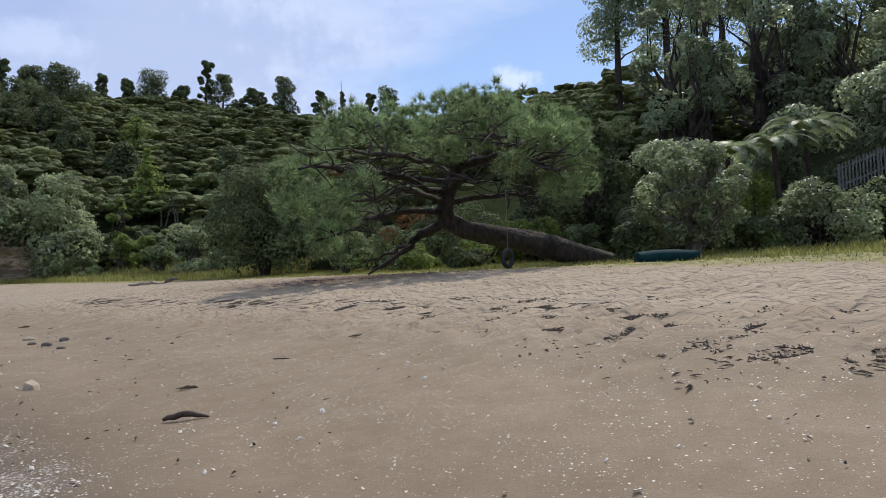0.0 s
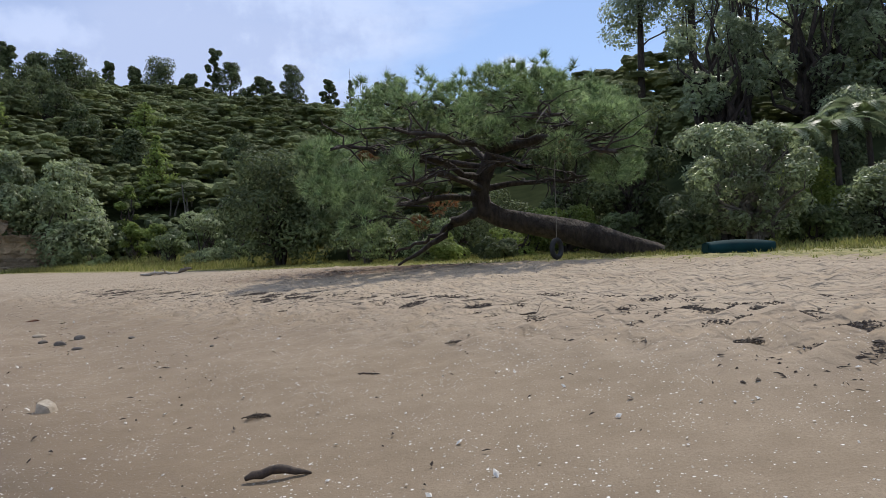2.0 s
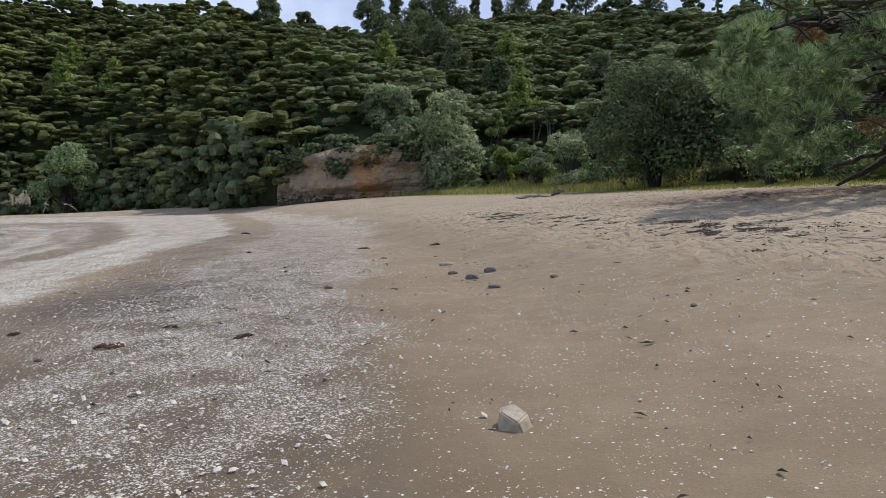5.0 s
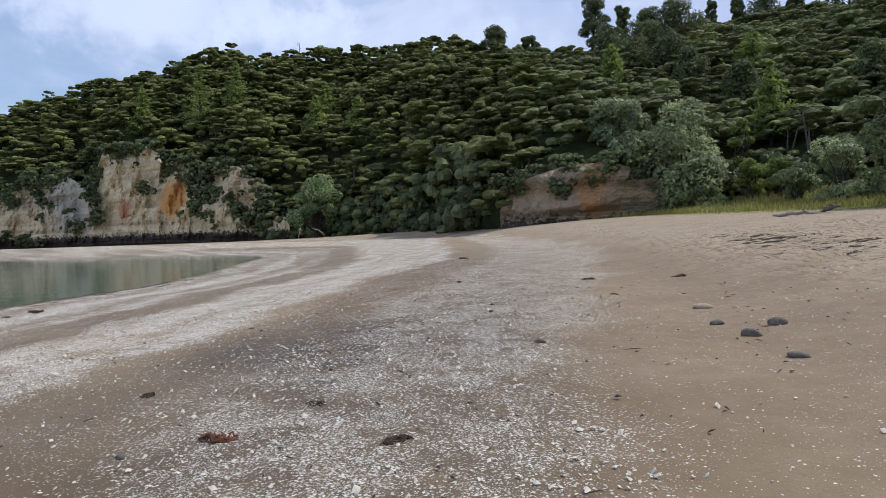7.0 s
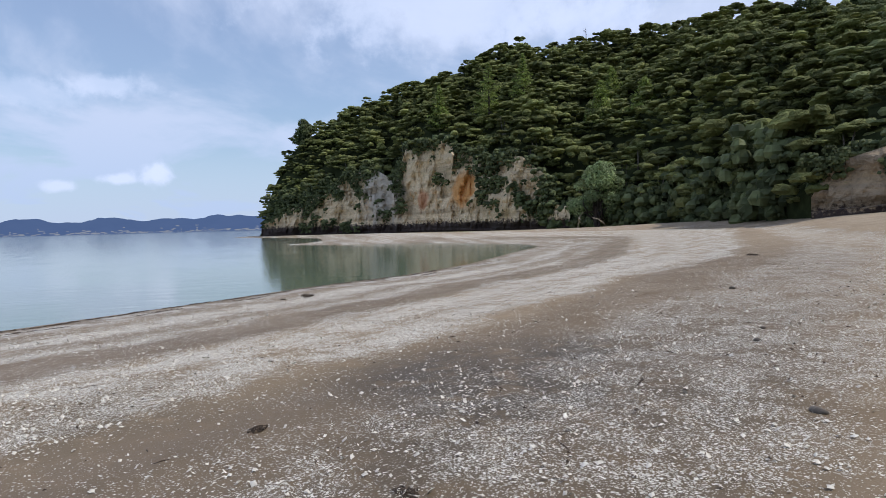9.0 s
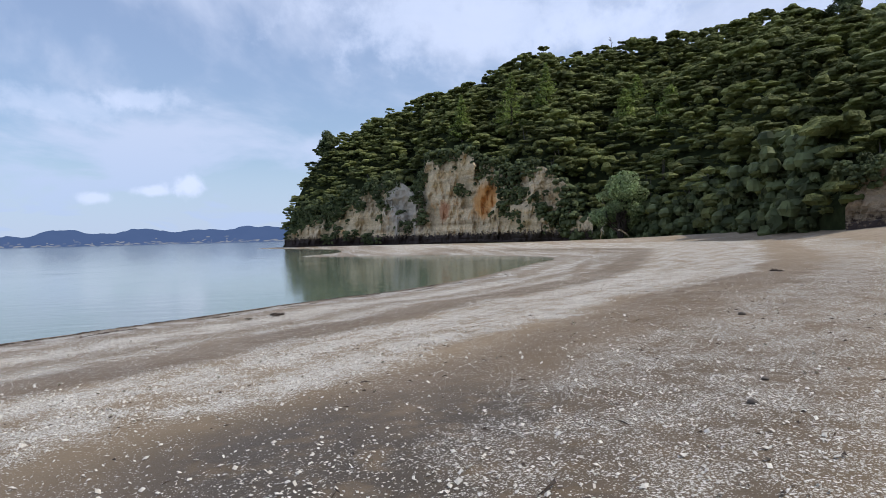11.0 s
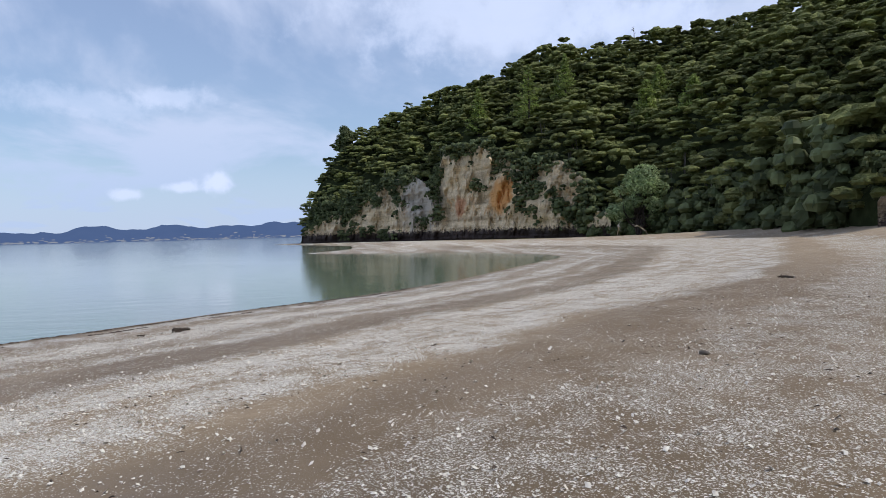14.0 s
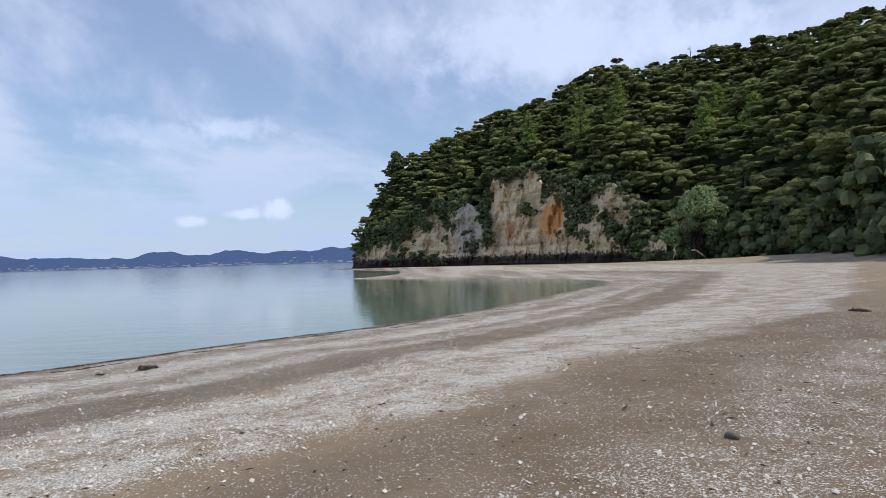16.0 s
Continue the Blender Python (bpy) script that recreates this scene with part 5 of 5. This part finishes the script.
def build_corner_stone(x, y):
    """The pale block with its point up, lying on the smooth sand."""
    bm = bmesh.new()
    low = [bm.verts.new(c) for c in ((-0.13, -0.02, -0.03), (0.0, -0.14, -0.03), (0.17, -0.05, -0.03), (0.12, 0.12, -0.03), (-0.07, 0.11, -0.03))]
    top = [bm.verts.new(c) for c in ((-0.11, 0.0, 0.11), (-0.04, -0.08, 0.12), (0.12, -0.07, 0.07), (0.09, 0.08, 0.10), (-0.03, 0.06, 0.16))]
    bm.faces.new(top)
    bm.faces.new(low[::-1])
    for k in range(5):
        bm.faces.new((low[k], low[(k + 1) % 5], top[(k + 1) % 5], top[k]))
    bmesh.ops.recalc_face_normals(bm, faces=bm.faces)
    bmesh.ops.bevel(bm, geom=bm.edges[:], offset=0.012, segments=2, affect="EDGES")
    me = bpy.data.meshes.new("block_stone")
    bm.to_mesh(me)
    bm.free()
    me.materials.append(M_STONE)
    ob = new("block_stone", me)
    ob.scale = (0.84,) * 3
    ob.location, ob.rotation_euler = (x, y, float(ground_z(np.array([x]), np.array([y]))[0])), (0, 0, radians(-20))
    tagged(ob, "pale angular sandstone block alone on the sand", "stone", "stones on the sand")


def weed_mesh(seed, wide, strands, mat, thick=0.006, high=0.05):
    """A tangle: one long strand that winds to and fro in a flat heap."""
    rng = np.random.default_rng(seed)
    p, at, a = [], np.zeros(3), 0.0
    for k in range(strands * 6):
        a += rng.normal() * 0.8
        pull = -at * [1.5, 2.4, 0] / wide
        at = at + (np.array([math.cos(a) + 0.2 * math.copysign(1, math.cos(a)), math.sin(a), 0]) + pull) * wide * 0.075
        p.append([at[0], at[1], abs(math.sin(k * 1.7) + 0.5 * rng.normal()) * high * 0.5 * max(0.1, 1 - (at[0] / wide) ** 2 * 2.5)])
    return mesh_of("seaweed", *tube(np.array(p), thick * rng.uniform(0.5, 1.7, len(p)), 4), mat, True)


def put_flat(name, me, x, y, turn, label, category, group, size=1.0):
    ob = new(name, me)
    ob.location, ob.rotation_euler, ob.scale = (x, y, float(ground_z(np.array([x]), np.array([y]))[0]) + 0.005), (0, 0, radians(turn)), (size,) * 3
    return tagged(ob, label, category, group)


def build_litter():
    rng = np.random.default_rng(19)
    forms = [weed_mesh(200 + k, 0.34, 30, M_WEED, 0.0045, 0.06) for k in range(5)]
    for x, y, size, turn in ((-9.9, 9.7, 0.55, 20), (-11.8, 8.95, 0.6, -30), (-8.5, 9.5, 0.7, 60), (-27.3, 28.4, 1.6, 10), (-28.6, 11.0, 2.0, -35), (-28.1, 10.2, 0.9, 0), (-4.45, 13.6, 0.35, 0), (-3.3, 14.4, 0.6, 40),
                             (1.9, 7.0, 0.85, 10), (1.6, 8.8, 0.9, -10), (-0.85, 11.2, 0.8, 15), (-0.65, 9.0, 0.7, 40), (-3.6, 14.5, 0.5, 0), (-2.3, 14.8, 0.5, 20), (-2.5, 7.1, 0.75, -15), (-14.6, 20.4, 1.0, 20), (-12.2, 17.8, 0.5, 0)):
        put_flat("seaweed_clump", forms[int(rng.integers(5))], x, y, turn, "dark dried seaweed clump lying on the sand", "seaweed", "seaweed clumps on the beach", size)
    red = weed_mesh(231, 0.28, 30, M_RED_WEED, 0.006, 0.05)
    put_flat("red_seaweed_clump", red, -9.7, 8.75, 10, "reddish-brown seaweed clump among the shells", "seaweed", "seaweed clumps on the beach")
    put_flat("red_seaweed_clump", red, -12.4, 20.8, 70, "reddish-brown seaweed clump on the sand", "seaweed", "seaweed clumps on the beach", 1.2)
    for k in range(190):
        v = rng.triangular(-6, -1, 22) if k < 60 else rng.triangular(-5, 0.5, 2.6)
        d = float(np.interp(v, [-4, 2, 6, 20], [22.9, 23.3, 24.7, 25.2])) + rng.normal() * (0.45 if k < 60 else 0.28)
        u = d - 17.5
        x, y = 0.75 * u - 0.66 * v, 0.66 * u + 0.75 * v
        put_flat("seaweed_clump", forms[int(rng.integers(5))], x, y, rng.uniform(-90, 90), "dark dried seaweed clump on the strand line", "seaweed", "seaweed clumps on the beach", float(np.clip(rng.lognormal(-1.2, 0.5), 0.12, 0.8)))
    # twigs, bark and bits of weed too many to count
    n = 110000
    v, d = rng.uniform(-14, 34, n), np.where(rng.uniform(size=n) < 0.9, rng.normal(size=n) * 0.6 + 24.5, rng.uniform(10, 40, n))
    u = d - 17.5
    clump = np.sin(v * 2.1 + 1.5 * np.sin(u * 2.7)) * np.sin(u * 4.1 + 1.1 * v) + 0.5 * np.sin(v * 6.3 + 2 * np.sin(u * 5.0)) * np.sin(u * 8.7 + v)
    keep = rng.uniform(size=n) < np.clip(0.12 + 0.95 * clump, 0.04, 1)
    u, v = u[keep], v[keep]
    u = u + np.interp(v, [-4, 2, 6, 20], [-1.1, -0.7, 0.5, 1.0])
    x, y = 0.75 * u - 0.66 * v, 0.66 * u + 0.75 * v
    z, m = ground_z(x, y), len(x)
    a, ln, w = rng.normal(size=m) * 1.2 - 0.7, np.clip(rng.lognormal(-3.85, 0.65, m), 0.006, 0.14), np.clip(rng.lognormal(-4.75, 0.55, m), 0.003, 0.028)
    c = np.stack([x, y, z + 0.020], -1)
    e = np.stack([np.cos(a) * ln, np.sin(a) * ln, rng.normal(size=m) * 0.006], -1)
    s = np.stack([-np.sin(a) * w, np.cos(a) * w, 0 * w], -1)
    verts = np.stack([c - e + s * rng.normal(size=(m, 1)), c - s + e * rng.uniform(-0.7, 0.7, (m, 1)), c + e + s * rng.normal(size=(m, 1)), c + s + e * rng.uniform(-0.7, 0.7, (m, 1)), c + np.stack([0 * w, 0 * w, 0.006 + 0.6 * w], -1)], 1).reshape(-1, 3)
    i = np.arange(m)[:, None] * 5
    tagged(new("beach_litter", mesh_of("beach_litter", verts, np.concatenate([i + [0, 1, 4], i + [1, 2, 4], i + [2, 3, 4], i + [3, 0, 4]]), M_WEED)), "dark twigs and scraps of weed strewn on the sand", "litter", kind="stuff")


def build_tide_line():
    """Scraps of weed and wet shell left in a line by the last wave, and stones on the low spit."""
    rng = np.random.default_rng(29)
    n = 90000
    v, d = rng.uniform(-6, 62, n), rng.uniform(0.0, 6.0, n)
    u = d - 17.5
    x, y = 0.75 * u - 0.66 * v, 0.66 * u + 0.75 * v
    e = shore_distance(x, y)
    wave = 0.35 + 0.18 * np.sin(v * 0.7) + 0.08 * np.sin(v * 2.9)
    keep = (np.abs(e - wave) < 0.10 + 0.05 * np.sin(v * 5)) | ((np.abs(e - wave - 0.9) < 0.06) & (np.sin(v * 1.7) > 0.1))
    x, y = x[keep], y[keep]
    m = len(x)
    a, ln = rng.normal(size=m) * 0.7 + 2.3, np.clip(rng.lognormal(-3.2, 0.5, m), 0.02, 0.16)
    w = ln * rng.uniform(0.2, 0.5, m)
    c = np.stack([x, y, ground_z(x, y) + 0.008], -1)
    p, q = np.stack([np.cos(a) * ln, np.sin(a) * ln, 0 * a], -1), np.stack([-np.sin(a) * w, np.cos(a) * w, 0 * a], -1)
    verts = np.stack([c - p, c - q, c + p, c + q, c + np.stack([0 * w, 0 * w, 0.015 + 0.4 * w], -1)], 1).reshape(-1, 3)
    i = np.arange(m)[:, None] * 5
    tagged(new("tide_line", mesh_of("tide_line", verts, np.concatenate([i + [0, 1, 4], i + [1, 2, 4], i + [2, 3, 4], i + [3, 0, 4]]), M_WEED)), "thin line of dark wet weed at the water's edge", "seaweed", kind="stuff")


def build_shells():
    rng = np.random.default_rng(23)
    n = 540000
    v, d = rng.uniform(-9, 42, n), rng.uniform(2.0, 24, n)
    u = d - 17.5
    x, y = 0.75 * u - 0.66 * v, 0.66 * u + 0.75 * v
    dens = shell_share(shore_distance(x, y), along(x, y)) * 0.85
    lump = 0.5 + 0.5 * np.sin(x * 2.1 + 2.2 * np.sin(y * 1.1)) * np.sin(y * 2.6 + 1.5 * np.sin(x * 1.4))
    keep = rng.uniform(size=n) < dens * (0.45 + 0.75 * lump)
    x, y = x[keep], y[keep]
    z, m = ground_z(x, y), len(x)
    r = np.clip(rng.lognormal(-4.45, 0.45, m), 0.005, 0.030)
    a = rng.uniform(0, 6.28, m)
    e, s = np.stack([np.cos(a) * r, np.sin(a) * r, rng.normal(size=m) * 0.3 * r], -1), np.stack([-np.sin(a) * r * 0.75, np.cos(a) * r * 0.75, rng.normal(size=m) * 0.3 * r], -1)
    c = np.stack([x, y, z + 0.35 * r + 0.006], -1)
    verts = np.stack([c - e, c - s, c + e, c + s, c + np.stack([0 * r, 0 * r, 0.38 * r], -1)], 1).reshape(-1, 3)
    i = np.arange(m)[:, None] * 5
    tagged(new("shell_fragments", mesh_of("shell_fragments", verts, np.concatenate([i + [0, 1, 4], i + [1, 2, 4], i + [2, 3, 4], i + [3, 0, 4]]), M_SHELL)), "broken white shells scattered over the sand", "shells", kind="stuff")


def stick(name, x, y, long, thick, turn, label, mat, seed, bend=0.06, group="sticks on the sand", lift=0.0, twigs=(3, 5, 6)):
    rng = np.random.default_rng(seed)
    p = curve((-long / 2, 0, thick * 0.5), (long / 2, 0, thick * 0.6 + lift), bend * long * 0.2, rng, 9, 0.015)
    pieces = [tube(p, thick * np.array([0.5, 0.9, 1, 1, 0.95, 0.9, 0.8, 0.6, 0.25]), 8, 0.08, rng)]
    for k in twigs:
        tip = p[k] + rng.normal(size=3) * [0.1, 0.16, 0.1] * long + [0.05 * long, 0, 0.05 * long]
        pieces.append(tube(np.linspace(p[k], tip, 3), [thick * 0.5, thick * 0.35, thick * 0.12], 5))
    return put_flat(name, mesh_of(name, *joined(pieces), mat, True), x, y, turn, label, "driftwood", group)


build_corner_stone(-4.94, 8.12)
stone("beach_stone", -8.25, 14.55, (0.30, 0.2, 0.14), "smooth brown stone on the sand", M_DARK_STONE, 301, 0.3, 10)
stone("beach_stone", -7.4, 13.55, (0.24, 0.14, 0.08), "flat dark stone on the sand", M_DARK_STONE, 302, 0.2, -10)
stone("beach_stone", -9.85, 16.6, (0.36, 0.22, 0.12), "flat pale stone on the sand", M_STONE, 303, 0.4, 15)
stone("beach_stone", -8.2, 15.2, (0.26, 0.18, 0.14), "smooth brown stone on the sand", M_DARK_STONE, 304, 0.3, 30)
stone("beach_stone", -8.95, 15.2, (0.24, 0.16, 0.10), "dark weedy stone on the sand", M_DARK_STONE, 305, 0.5, 70)
stone("beach_stone", -6.6, 14.0, (0.16, 0.12, 0.06), "flat brown stone on the sand", M_DARK_STONE, 306, 0.3, 0)
stone("beach_stone", -10.1, 12.95, (0.16, 0.11, 0.07), "small dark stone among the shells", M_DARK_STONE, 307, 0.4, 0)
stone("beach_stone", -12.6, 14.75, (0.11, 0.08, 0.06), "small dark stone among the shells", M_DARK_STONE, 308, 0.4, 0)
stone("beach_stone", -17.8, 19.0, (0.16, 0.12, 0.09), "small dark stone on the sand", M_DARK_STONE, 309, 0.4, 0)
stone("beach_stone", -13.3, 15.5, (0.10, 0.08, 0.05), "small dark stone among the shells", M_DARK_STONE, 310, 0.4, 0)
stone("beach_stone", -9.9, 8.15, (0.13, 0.09, 0.05), "small brown stone among the shells", M_DARK_STONE, 311, 0.4, 0)
stone("beach_stone", -4.3, 11.5, (0.08, 0.06, 0.05), "small dark stone on the sand", M_DARK_STONE, 312, 0.4, 0)
build_litter()
build_shells()
build_tide_line()
stick("bark_strip", -2.0, 5.55, 0.42, 0.030, 12, "curled strip of dark bark on the sand", M_WEED, 401, 0.5, twigs=())
stick("twig", -1.6, 8.1, 0.30, 0.008, -30, "thin twig lying on the sand", M_WEED, 402)
stick("twig", 0.6, 9.9, 0.7, 0.012, 15, "thin twig lying on the sand", M_WEED, 403)
stick("twig", -11.2, 22.6, 0.9, 0.02, -5, "dark stick lying on the sand", M_WEED, 404)
stick("driftwood_log", -17.6, 43.4, 2.4, 0.10, 8, "bleached driftwood log below the grass", M_DRIFT, 405, 0.1)
stick("driftwood_log", -16.2, 43.9, 1.2, 0.12, -30, "dark driftwood branch below the grass", M_DARK_STONE, 406, 0.3, lift=0.2)
stick("driftwood_branch", -103.0, 63.5, 7.5, 0.09, -25, "bleached fallen branch below the cliff", M_DRIFT, 407, 0.5, "driftwood below the cliff", 1.2)
stick("driftwood_branch", -100.5, 66.0, 3.6, 0.08, -70, "bleached fallen branch below the cliff", M_DRIFT, 408, 0.5, "driftwood below the cliff", 1.4)
